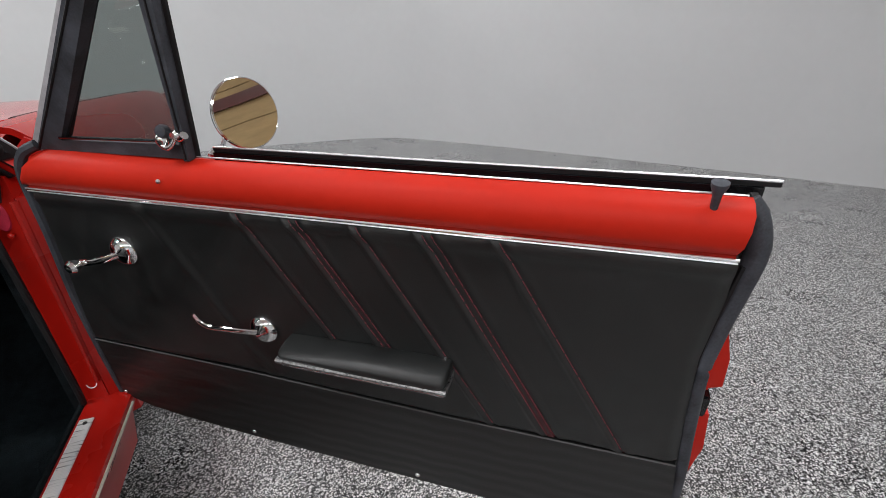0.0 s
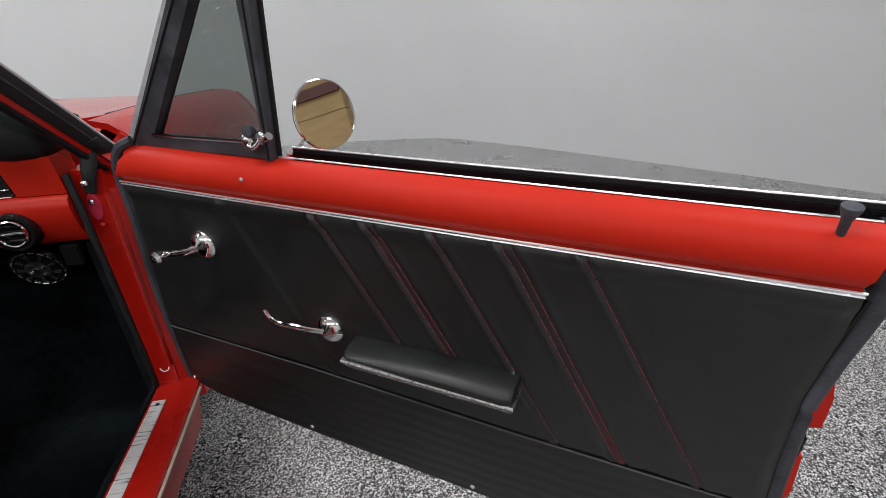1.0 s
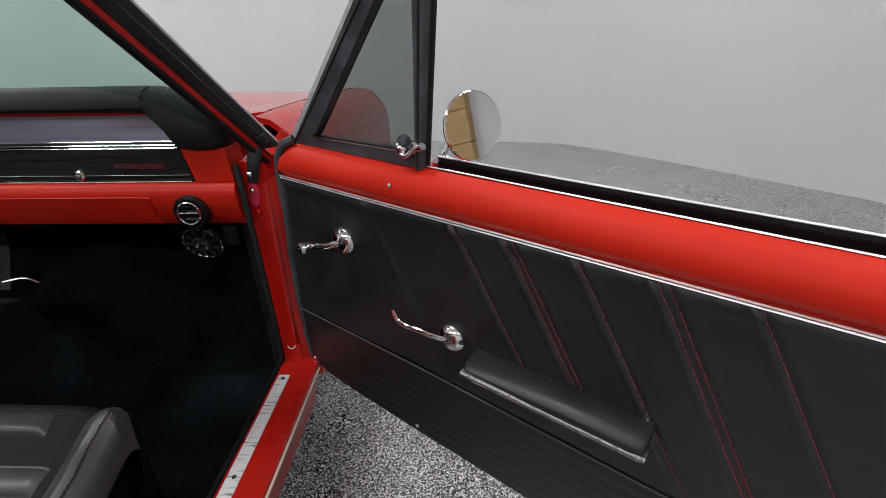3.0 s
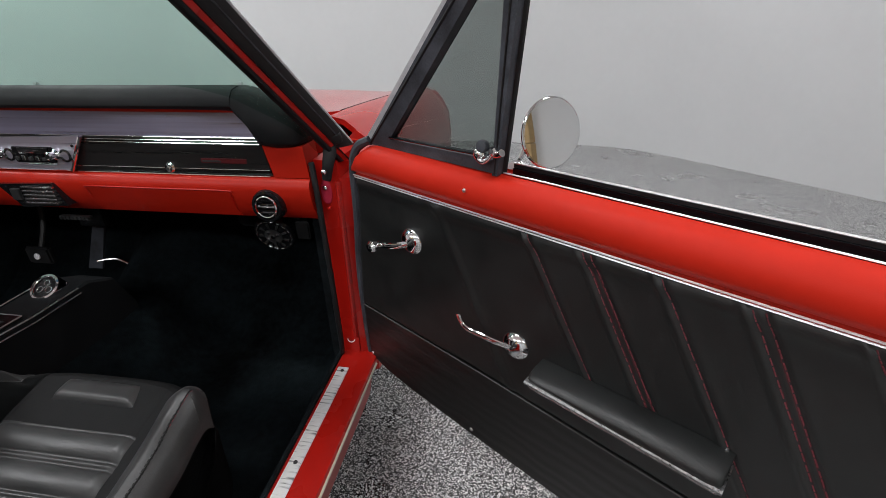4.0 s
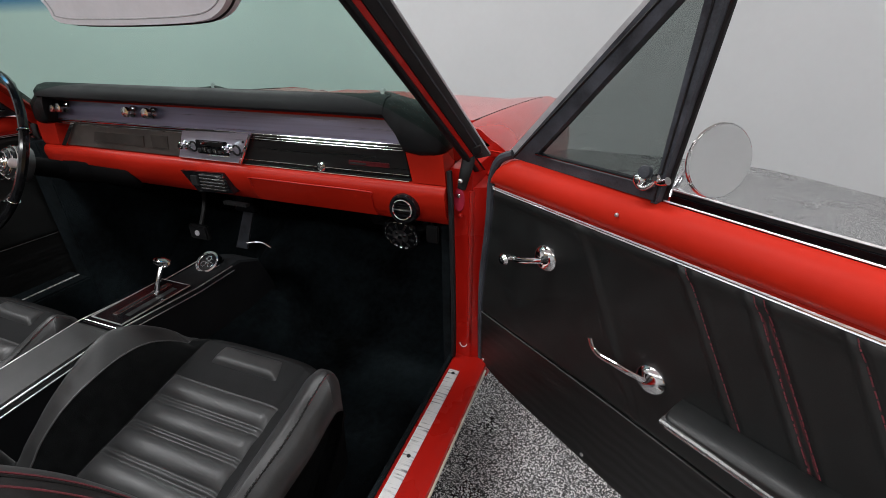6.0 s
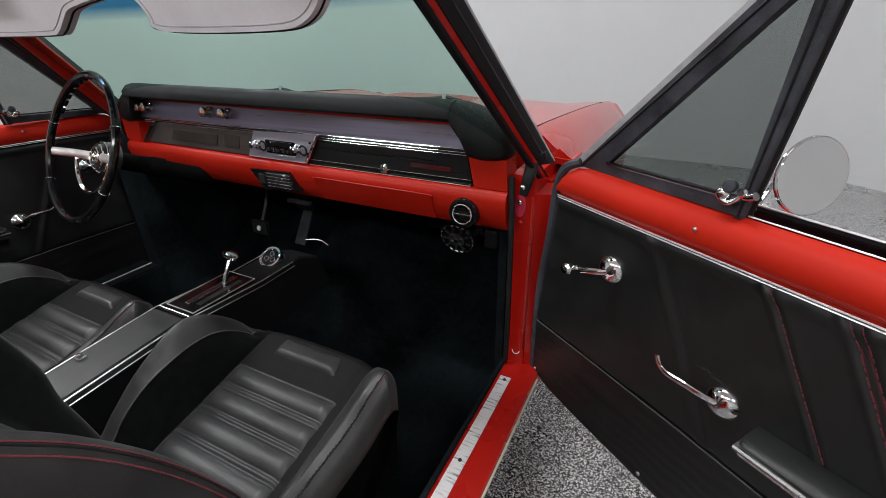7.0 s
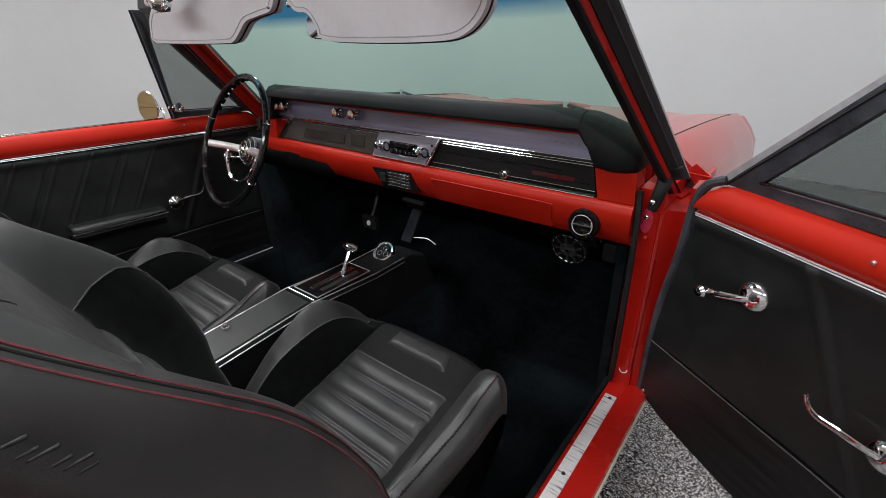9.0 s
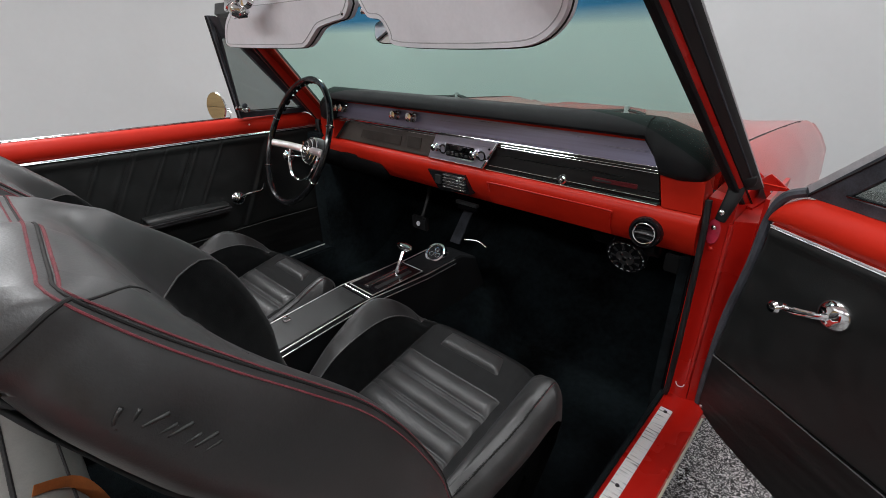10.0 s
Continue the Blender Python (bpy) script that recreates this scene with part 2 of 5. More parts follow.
def smooth_path(points, per=6):
    """A rounded line through the points."""
    pts = [Vector(p) for p in points]
    out = []
    for i in range(len(pts) - 1):
        p0, p1, p2, p3 = pts[max(i - 1, 0)], pts[i], pts[i + 1], pts[min(i + 2, len(pts) - 1)]
        for k in range(per):
            t = k / per
            out.append(0.5 * ((2 * p1) + (p2 - p0) * t + (2 * p0 - 5 * p1 + 4 * p2 - p3) * t * t + (3 * p1 - p0 - 3 * p2 + p3) * t ** 3))
    return out + [pts[-1]]


def tube(points, r, sides=8, flat=1.0, taper=None, up=(0, 0, 1)):
    """A round or flattened rod along points; taper(t) scales the radius."""
    pts = [Vector(p) for p in points]
    rings = []
    for i, p in enumerate(pts):
        d = (pts[min(i + 1, len(pts) - 1)] - pts[max(i - 1, 0)]).normalized()
        s = d.cross(Vector(up))
        s = s.normalized() if s.length > 1e-4 else d.orthogonal().normalized()
        w = s.cross(d)
        k = r * (taper(i / (len(pts) - 1)) if taper else 1)
        rings.append([p + k * (math.cos(a) * s + flat * math.sin(a) * w) for a in (2 * math.pi * j / sides for j in range(sides))])
    return loft(rings)


def lathe(profile, m, sides=28):
    """Turns (radius, height) round the z axis of the pose m."""
    rings = [[m @ Vector((max(r, 1e-4) * math.cos(2 * math.pi * j / sides), max(r, 1e-4) * math.sin(2 * math.pi * j / sides), h)) for j in range(sides)] for r, h in profile]
    return loft(rings)


def torus(m, big, small, sides=40, tube_sides=8, start=0.0, stop=1.0):
    closed = stop - start >= 1
    n = sides if closed else max(3, int(sides * (stop - start)))
    rings = []
    for i in range(n + (0 if closed else 1)):
        a = 2 * math.pi * (start + (stop - start) * i / n)
        c = Vector((math.cos(a), math.sin(a), 0))
        rings.append([m @ (c * (big + small * math.cos(b)) + Vector((0, 0, small * math.sin(b)))) for b in (2 * math.pi * j / tube_sides for j in range(tube_sides))])
    if closed:
        rings.append(rings[0])
        bm = loft(rings, caps=False)
        bmesh.ops.remove_doubles(bm, verts=bm.verts, dist=1e-6)
        return bm
    return loft(rings)


def aim(p, d):
    """A pose at p whose z axis points along d."""
    return Matrix.Translation(p) @ Vector(d).to_track_quat("Z", "Y").to_matrix().to_4x4()


def joined(*bms):
    out = bmesh.new()
    for b in bms:
        me = bpy.data.meshes.new("tmp")
        b.to_mesh(me)
        b.free()
        out.from_mesh(me)
        bpy.data.meshes.remove(me)
    return out


def stitches(points, length=0.0042, gap=0.0022, r=0.0008, up=(0, 0, 1)):
    """A row of single thread stitches along a line."""
    pts = [Vector(p) for p in points]
    out = bmesh.new()
    carry = 0.0
    for a, b in zip(pts, pts[1:]):
        d = b - a
        dist = d.length
        if dist < 1e-6:
            continue
        d.normalize()
        s = carry
        while s < dist:
            p0, p1 = a + d * s, a + d * min(s + length, dist)
            side = d.cross(Vector(up))
            side = (side if side.length > 1e-4 else d.orthogonal()).normalized() * r
            top = side.cross(d).normalized() * r
            vs = [out.verts.new(q) for q in (p0 - side, p0 + top, p0 + side, p0 - top, p1 - side, p1 + top, p1 + side, p1 - top)]
            for i in range(4):
                j = (i + 1) % 4
                out.faces.new((vs[i], vs[j], vs[4 + j], vs[4 + i]))
            out.faces.new(vs[:4])
            out.faces.new(vs[4:])
            s += length + gap
        carry = s - dist
    return out


# ---------------------------------------------------------------- the studio
def lane(line, thick, z0, z1):
    """A wall of some thickness along a line in plan, its inner face on the line."""
    pts = [Vector((*p, 0)) for p in line]
    rings = []
    for i, p in enumerate(pts):
        d = (pts[min(i + 1, len(pts) - 1)] - pts[max(i - 1, 0)]).normalized()
        o = Vector((-d.y, d.x, 0)) * thick
        rings.append([p + Vector((0, 0, z0)), p + Vector((0, 0, z1)), p + o + Vector((0, 0, z1)), p + o + Vector((0, 0, z0))])
    return loft(rings)


FLOOR_HALF = 6.2
floor = part("floor", block(-FLOOR_HALF, FLOOR_HALF, -6.2, 5.2, -0.12, 0.0, 0), FLOOR_MAT)
tagged(floor, "grey, black and white flake epoxy garage floor", "floor", kind="structure")
curve = smooth_path([(5.6, 0.30, 0), (4.97, 0.97, 0), (4.39, 1.60, 0), (3.42, 2.60, 0), (2.62, 3.38, 0), (2.15, 3.74, 0), (1.5, 3.87, 0), (0.5, 3.93, 0),
                     (-0.5, 3.93, 0), (-1.5, 3.87, 0), (-2.15, 3.74, 0), (-2.62, 3.38, 0), (-3.42, 2.60, 0), (-4.60, 1.35, 0), (-5.25, 0.45, 0), (-5.52, -0.6, 0), (-5.6, -1.8, 0)], 6)
wall = part("wall_north", lane([(p.x, p.y) for p in reversed(curve)], 0.15, 0, 3.2), WHITE_WALL, angle=60)
tagged(wall, "smooth curved white studio wall meeting the floor", "wall", kind="structure")
for nm, line, mt, lb in (("wall_east", [(5.6, 0.30), (5.6, -5.6)], WHITE_WALL, "plain white studio wall"),
                         ("wall_south", [(5.6, -5.6), (-5.6, -5.6)], WHITE_WALL, "plain white wall behind the car"),
                         ("wall_west", [(-5.6, -5.6), (-5.6, -1.8)], WHITE_WALL, "plain white studio wall")):
    tagged(part(nm, lane(line[::-1], 0.15, 0, 3.2), mt), lb, "wall", kind="structure")
def storage_cabinet(m, length, x0, z0, z1):
    """A wall of long drawers with a rail that slopes from z0 at x0 to z1; it stands along its own x axis and faces +y."""
    tan = holder("storage_cabinet", m, "tall tan boarded storage cabinet with a maroon rail", "cabinet", "storage cabinets")
    for i in range(8):
        part("drawer_front", block(0, length, 0.0, 0.28, 0.05 + i * 0.39, 0.434 + i * 0.39, 0.006), TAN_WALL, tan)
    part("rail", prism([(x0, z0 + 0.035), (length, z1 + 0.035), (length, z1 + 0.145), (x0, z0 + 0.145)], along_y, 0.282, 0.34, 0.006), MAROON, tan, "maroon rail")
    part("plinth", block(0.02, length - 0.02, 0.01, 0.25, 0.0, 0.049, 0.004), MAROON, tan)


storage_cabinet(pose(-5.5, -5.58, 0), 3.9, 0.0, 1.86, 2.38)
storage_cabinet(pose(5.58, -5.14, 0, 0, 0, 90), 3.2, 0.0, 1.765, 1.775)
tagged(part("ceiling", block(-6.0, 6.0, -6.0, 4.3, 3.2, 3.3, 0), CEILING_WHITE), "plain white studio ceiling", "ceiling", kind="structure")


def ceiling_light(x, y):
    ob = holder("ceiling_light", pose(x, y, 3.2), "long white ceiling light panel, switched on", "ceiling light", "studio ceiling lights")
    rim = joined(block(-0.8, 0.8, -0.27, -0.235, -0.06, 0), block(-0.8, 0.8, 0.235, 0.27, -0.06, 0),
                 block(-0.8, -0.765, -0.235, 0.235, -0.06, 0), block(0.765, 0.8, -0.235, 0.235, -0.06, 0))
    part("frame", rim, CEILING_WHITE, ob)
    part("diffuser", block(-0.764, 0.764, -0.234, 0.234, -0.04, -0.03, 0), DIFFUSER, ob, "glowing white diffuser")
    return ob


for lx, ly in LIGHTS:
    ceiling_light(lx, ly)


# ---------------------------------------------------------------- car body
body = holder("car", pose(0, 0, 0), "bright red convertible car body with its roof down", "car")
SILL_Z = 0.37


def body_section(y):
    """Half of the front body's outline across the car at y: hood, fender crest, fender side."""
    t = max(0.0, min(1.0, (y - 0.30) / 1.25))
    drop = 0.062 * t + 0.034 * t * t + 0.025 * max(0.0, (t - 0.8) / 0.2) ** 2
    w = 0.02 * t
    g = 0.020 * t
    return [(0.0, 0.938 - drop), (0.30, 0.936 - drop), (0.52, 0.928 - drop), (0.676 + g, 0.945 - drop), (0.683 + g, 0.947 - drop), (0.718 - w * 0.2, 0.938 - drop),
            (0.765 - w, 0.900 - drop), (0.795 - w, 0.845 - drop), (0.805 - w, 0.74 - drop), (0.80 - w, 0.50), (0.79 - w, 0.24)]


def front_panel(lo, hi, side, y0, y1, thick=0.012):
    rings = []
    for i in range(13):
        y = y0 + (y1 - y0) * i / 12
        sec = body_section(y)[lo:hi]
        outer = [Vector((side * x, y, z)) for x, z in sec]
        inner = [Vector((side * max(0, x - thick * 0.5), y, z - thick)) for x, z in reversed(sec)]
        rings.append(outer + inner)
    return loft(rings)


for side in (1, -1):
    fender = part("fender", front_panel(4, 11, side, 0.245, 1.55), HOOD_PAINT, body, "glossy red front fender")
    nose = [(side * x, z) for x, z in body_section(1.55)[4:11]]
    part("fender_nose", prism(nose + [(side * 0.5, 0.24), (side * 0.5, 0.78)], along_y, 1.55, 1.60, 0.02), HOOD_PAINT, body)
part("front_closure", block(-0.70, 0.70, 1.50, 1.53, 0.25, 0.70, 0.006), RUBBER_DARK, body, "plain dark front panel")
hood_half = [front_panel(0, 4, s, 0.335, 1.52) for s in (1, -1)]
part("hood", joined(*hood_half), HOOD_PAINT, body, "glossy red hood")
part("hood_scoop", loft([[Vector((x, y, z + body_section(y)[0][1] - 0.01)) for x, z in ((-0.22 * w, 0), (-0.16 * w, h), (0.16 * w, h), (0.22 * w, 0))]
                         for y, w, h in ((0.55, 0.8, 0.008), (0.7, 1, 0.028), (1.0, 0.9, 0.034), (1.3, 0.6, 0.01))]), RED_PAINT, body)
part("cowl", prism([(0.230, 0.86), (0.230, 0.905), (0.34, 0.930), (0.455, 0.86)], along_x, -0.68, 0.68, 0.004), RED_PAINT, body)
for s in (1, -1):
    part("cowl_corner", prism([(s * 0.68, 0.22), (s * 0.765, 0.175), (s * 0.785, 0.34), (s * 0.68, 0.34)], along_z, 0.78, 0.850, 0.006), RED_PAINT, body, "red recess floor by the hinge")
    part("hinge_wall", prism([(s * 0.792, 0.105), (s * 0.800, 0.105), (s * 0.803, 0.30), (s * 0.795, 0.30)], along_z, 0.70, 0.895, 0.002), RED_PAINT, body)
for s in (1, -1):
    part("hood_gap", tube([(s * (body_section(y)[3][0] + 0.0035), y, body_section(y)[3][1] - 0.006) for y in (0.34, 0.6, 0.9, 1.2, 1.5)], 0.0095, 8), RUBBER_DARK, body, "dark hood gap")
    part("cowl_flap", prism([(s * 0.788, 0.942), (s * 0.826, 0.914), (s * 0.784, 0.907), (s * 0.768, 0.923)], along_y, 0.120, 0.125, 0.001), RED_PAINT, body, "small folded red flap by the hinge")
    part("flap_lip", tube([(s * 0.770, 0.117, 0.923), (s * 0.819, 0.110, 0.921)], 0.0018, 8), RED_VINYL, body, "light edge of the folded flap")
for wx in (0.43, -0.22):
    part("wiper_arm", tube(smooth_path([(wx, 0.39, 0.988), (wx - 0.05, 0.392, 0.996), (wx - 0.10, 0.395, 0.990), (wx - 0.30, 0.40, 0.975)], 5), 0.0050, 6), DARK_STEEL, body, "dark wiper arm")
    part("wiper_blade", tube([(wx + 0.01, 0.384, 0.981), (wx - 0.16, 0.388, 0.982)], 0.0036, 6), CHROME_WORN, body, "bright wiper blade")
    part("wiper_bracket", block(wx - 0.062, wx - 0.048, 0.386, 0.396, 0.985, 1.008, 0.002), PALE_RUBBER, body)
    part("wiper_pivot", lathe([(0.012, -0.05), (0.012, 0.012), (0.006, 0.018)], aim((wx, 0.40, 0.965), (0, 0, 1)), 14), CHROME_WORN, body)

# hinge pillars, sills and floor
for side in (1, -1):
    s = side
    inner = 0.698 if side > 0 else 0.772
    pillar = part("hinge_pillar", prism([(s * inner, 0.085), (s * max(0.735, inner + 0.002), 0.078), (s * max(0.752, inner + 0.004), 0.080), (s * max(0.753, inner + 0.005), 0.30), (s * (inner - 0.006), 0.30)],
                                        along_z, 0.30, 0.885, 0.006), RED_PAINT, body, "glossy red door hinge pillar")
    part("pillar_face", prism([(s * max(0.7535, inner + 0.0055), 0.081), (s * 0.792, 0.10), (s * 0.800, 0.16), (s * 0.80, 0.30), (s * max(0.7535, inner + 0.0055), 0.30)], along_z, 0.30, 0.845, 0.006), RED_PAINT, pillar)
    if side < 0:
        part("sill", block(-0.840, -0.809, -1.10, 0.10, 0.20, 0.36, 0.003), RED_PAINT, body)
        part("sill_plate", block(-0.740, -0.735, -1.0, 0.02, 0.3725, 0.377, 0.0012), SILL_METAL, body, "ribbed bright aluminium sill plate")
        part("kick_panel", block(-0.7725, -0.69, 0.03, 0.62, 0.2, 0.86, 0.004), CARPET, body, "black carpeted kick panel")
        part("inner_sill", block(-0.807, -0.69, -1.1, 0.03, 0.2, 0.372, 0.006), CARPET, body)
        continue
    part("pillar_rib", tube([(s * 0.748, 0.080, 0.42), (s * 0.752, 0.079, 0.84)], 0.010, 8, 0.5), RED_PAINT, pillar)
    part("pillar_rubber", tube(smooth_path([(s * 0.706, 0.068, 0.372), (s * 0.711, 0.062, 0.42), (s * 0.712, 0.058, 0.62), (s * 0.709, 0.058, 0.80), (s * 0.704, 0.062, 0.885)]), 0.0068, 8), RUBBER_DARK, body, "black rubber door seal")
    part("sealer_patch", lathe([(0.020, 0), (0.018, 0.004), (0.006, 0.006)], aim((s * 0.722, 0.081, 0.815), (0, -1, 0.1)) @ Matrix.Diagonal((0.7, 1.5, 1, 1)), 18), PINK_SEALER, pillar)
    # bright bolt above; the lower red one stands in for a dimple's highlight
    for bz, bx in ((0.826, 0.722), (0.778, 0.726)):
        part("bolt", lathe([(0.0055, 0), (0.005, 0.004), (0.002, 0.006)], aim((s * bx, 0.075, bz), (0, -1, 0)), 10), CHROME_WORN if bz > 0.8 else RED_PAINT, pillar)
    part("clip", torus(aim((s * 0.732, 0.078, 0.412), (0, -1, 0.2)), 0.0095, 0.0013, 20, 6, 0.5, 1.0), VISOR_VINYL, pillar)
    sill = [(s * 0.700, 0.31), (s * 0.703, 0.362), (s * 0.712, SILL_Z), (s * 0.777, SILL_Z), (s * 0.796, 0.364), (s * 0.799, 0.352), (s * 0.772, 0.29), (s * 0.755, 0.20), (s * 0.70, 0.20)]
    sill_ob = part("sill", prism(sill, along_y, -1.10, 0.10, 0.003), RED_PAINT, body, "red door sill")
    part("sill_edge", tube([(s * 0.7995, -1.08, 0.353), (s * 0.7995, 0.06, 0.353)], 0.0032, 6), CREAM, sill_ob, "pale sill edge trim")
    plate = part("sill_plate", block(min(s * 0.716, s * 0.744), max(s * 0.716, s * 0.744), -1.0, 0.014, SILL_Z + 0.0005, SILL_Z + 0.004, 0.0012), SILL_METAL, body, "ribbed bright aluminium sill plate")
    for py in (0.0, -0.265, -0.53, -0.80):
        part("screw", lathe([(0.0045, 0), (0.004, 0.0015), (0.001, 0.002)], pose(s * 0.731, py, SILL_Z + 0.004), 10), DARK_STEEL, plate)
    part("carpet_edge", tube([(s * 0.700, -1.1, 0.362), (s * 0.699, 0.08, 0.362)], 0.008, 6), CARPET, body)
    part("kick_panel", block(min(s * 0.665, s * 0.692), max(s * 0.665, s * 0.692), 0.10, 0.62, 0.2, 0.86, 0.004), CARPET, body, "black kick panel")


def carpet_height(x, y):
    z = 0.228 + 0.030 * noise.noise((x * 4, y * 4, 1)) + 0.014 * noise.noise((x * 12, y * 12, 4))
    z += 0.20 * math.exp(-(x / 0.17) ** 4)
    if y > 0.22:
        z += 0.85 * (y - 0.22) ** 1.15
    return z


rows = []
for i in range(61):
    y = -1.9 + 2.55 * i / 60
    rows.append([Vector((x, y, carpet_height(x, y))) for x in [-0.70 + 1.40 * j / 50 for j in range(51)]])
sheet = loft(rows, closed=False)
bmesh.ops.solidify(sheet, geom=sheet.faces[:], thickness=0.02)
part("carpet", sheet, CARPET, body, "black cut-pile carpet")
part("firewall", block(-0.69, 0.69, 0.60, 0.63, 0.2, 0.84, 0.003), CARPET, body)
part("floor_pan", block(-0.70, 0.70, -1.9, 0.6, 0.15, 0.185, 0.004), DARK_STEEL, body)

# rear of the shell
for side in (1, -1):
    s = side
    q = [(-1.10, 0.22), (-1.10, 0.90), (-1.16, 0.945), (-1.6, 0.965), (-2.3, 0.95), (-2.75, 0.90), (-2.8, 0.45), (-2.7, 0.24)]
    part("quarter_panel", prism(q, along_x, s * 0.70, s * 0.885, 0.03, 3), RED_PAINT, body, "red rear quarter panel")
part("rear_deck", prism([(-1.95, 0.60), (-1.95, 0.93), (-2.3, 0.945), (-2.75, 0.89), (-2.79, 0.45), (-2.7, 0.30)], along_x, -0.70, 0.70, 0.01), RED_PAINT, body)
for wx in (0.70, -0.70):
    for wy in (1.02, -1.92):
        wheel = part("wheel", lathe([(0.10, -0.09), (0.30, -0.085), (0.325, -0.05), (0.325, 0.05), (0.30, 0.085), (0.20, 0.08), (0.19, 0.05), (0.02, 0.06)], aim((wx * 0.97, wy, 0.325), (1 if wx > 0 else -1, 0, 0)), 32), RUBBER_DARK, body, "black tyre")

# windshield frame


def post_point(k, inner):
    """The windshield post between cowl (0) and header (1), at its inner or outer edge."""
    a, b = ((0.745, 0.074, 0.90), (0.625, -0.272, 1.275)) if inner else ((0.785, 0.126, 0.90), (0.676, -0.216, 1.275))
    return Vector(a).lerp(Vector(b), k)


def post(side, spans, k0=-0.06, k1=1.0, lift=0.0):
    """A strip of the post; spans are shares from its inner (0) to its outer (1) edge."""
    rings = []
    for i in range(9):
        k = k0 + (k1 - k0) * i / 8
        a, b = post_point(k, True), post_point(k, False)
        out = Vector((0.6, -0.75, 0.28)).normalized()
        p, q = a.lerp(b, spans[0]), a.lerp(b, spans[1])
        ring = [p - out * (0.03 if spans[0] > 0 else 0.012), p + out * lift, p.lerp(q, 0.3) + out * (lift + 0.004), p.lerp(q, 0.7) + out * (lift + 0.004), q + out * lift, q - out * 0.03]
        rings.append([Vector((side * v.x, v.y, v.z)) for v in ring])
    return loft(rings)


for s in (1, -1):
    part("windshield_post", post(s, (0.15, 0.44), lift=0.0), RED_PAINT, body, "red windshield post")
    part("post_inner_trim", post(s, (0.0, 0.19), lift=0.003), BLACK_PAD, body, "black inner post trim")
    part("post_groove", post(s, (0.37, 0.43), lift=0.0030), RUBBER_DARK, body)
    part("post_rubber", post(s, (0.42, 0.98 if s > 0 else 1.75), 0.03, 1.0, 0.004), RUBBER_DARK, body, "faded black rubber post seal")
    part("rubber_lip", post(s, (0.66, 0.74), 0.06, 1.0, 0.006), RUBBER, body)
    if s > 0:
        part("post_edge", post(s, (0.97, 1.10), 0.04, 1.0, -0.004), PALE_RUBBER, body, "pale outer windshield edge")
    if s < 0:
        inside = [post_point(k, True).lerp(post_point(k, False), 0.35) for k in (-0.05, 0.2, 0.4, 0.6, 0.8, 1.0)]
        part("post_cover", tube([Vector((-p.x + 0.020, p.y + 0.01, p.z)) for p in inside], 0.040, 14, 0.45), RED_DASH, body, "red inner post cover")
    lower = [post_point(k, True).lerp(post_point(k, False), w) for k, w in ((0.115, 0.66), (0.09, 0.60))]
    lower += [Vector((0.741, 0.084, 0.945)), Vector((0.744, 0.074, 0.910)), Vector((0.739, 0.066, 0.880)), Vector((0.731, 0.066, 0.846))]
    part("seal_foot", tube(smooth_path([(s * p.x, p.y, p.z) for p in lower], 6), 0.0165, 14, 0.55, up=(0, 1, 0), taper=lambda t: 0.9 + 0.2 * math.sin(math.pi * t) - 0.3 * t), RUBBER_DARK, body, "dark rubber seal foot", 180)
    part("foot_bolt", lathe([(0.006, 0), (0.0055, 0.004), (0.002, 0.006)], aim((s * 0.7335, 0.0535, 0.868), (0, -1, 0.1)), 10), CHROME_WORN, body)
header = [(-0.312, 1.272), (-0.305, 1.300), (-0.26, 1.305), (-0.225, 1.280), (-0.25, 1.262), (-0.30, 1.262)]
part("header", prism(header, along_x, -0.60, 0.69, 0.006), BLACK_VINYL, body, "black windshield header")
part("header_trim", tube([(-0.46, -0.330, 1.296), (0.66, -0.330, 1.296)], 0.009, 10), CHROME, body, "chrome header strip")
for s in (1, -1):
    k = 0.290 if s < 0 else 0.560
    if s < 0:
        part("latch_mount", prism([(-0.640, 1.275), (-0.44, 1.275), (-0.452, 1.257), (-0.494, 1.243), (-0.550, 1.225), (-0.585, 1.209), (-0.612, 1.222), (-0.630, 1.245)], along_y, -0.284, -0.258, 0.004), RUBBER_DARK, body, "black latch mount")
    part("roof_latch", joined(lathe([(0.014, 0), (0.017, 0.006), (0.013, 0.018), (0.004, 0.022)], aim((s * (k - 0.040), -0.372, 1.282), (-s * 0.4, -1, 0.3)), 14),
                              tube(smooth_path([(s * (k + 0.050), -0.385, 1.272), (s * (k + 0.010), -0.395, 1.284), (s * (k - 0.055), -0.385, 1.295), (s * (k - 0.125), -0.350, 1.304)]), 0.009, 10, taper=lambda t: 1.1 - 0.4 * t),
                              tube(smooth_path([(s * (k + 0.040), -0.380, 1.254), (s * k, -0.388, 1.256), (s * (k - 0.040), -0.380, 1.264)]), 0.006, 8),
                              lathe([(0.016, -0.02), (0.020, 0), (0.014, 0.016), (0.005, 0.022)], aim((s * (k - 0.003), -0.385, 1.268), (s * 0.3, -1, 0.1)), 14)), CHROME, body, "chrome roof latch")

glass_rows = []
for i in range(9):
    k = i / 8
    a, b = post_point(-0.02 + k, True), post_point(-0.02 + k, False)
    edge = a.lerp(b, 0.05)
    row = []
    for j in range(25):
        u = -1 + 2 * j / 24
        row.append(Vector((u * edge.x, edge.y + 0.20 * (1 - u * u) * (1 - 0.6 * k), edge.z + 0.03 * (1 - u * u))))
    glass_rows.append(row)
pane = loft(glass_rows, closed=False)
shield = part("windshield", pane, WINDSHIELD_GLASS, body, "green-tinted windshield with a blue shade band")
shield.visible_shadow = False

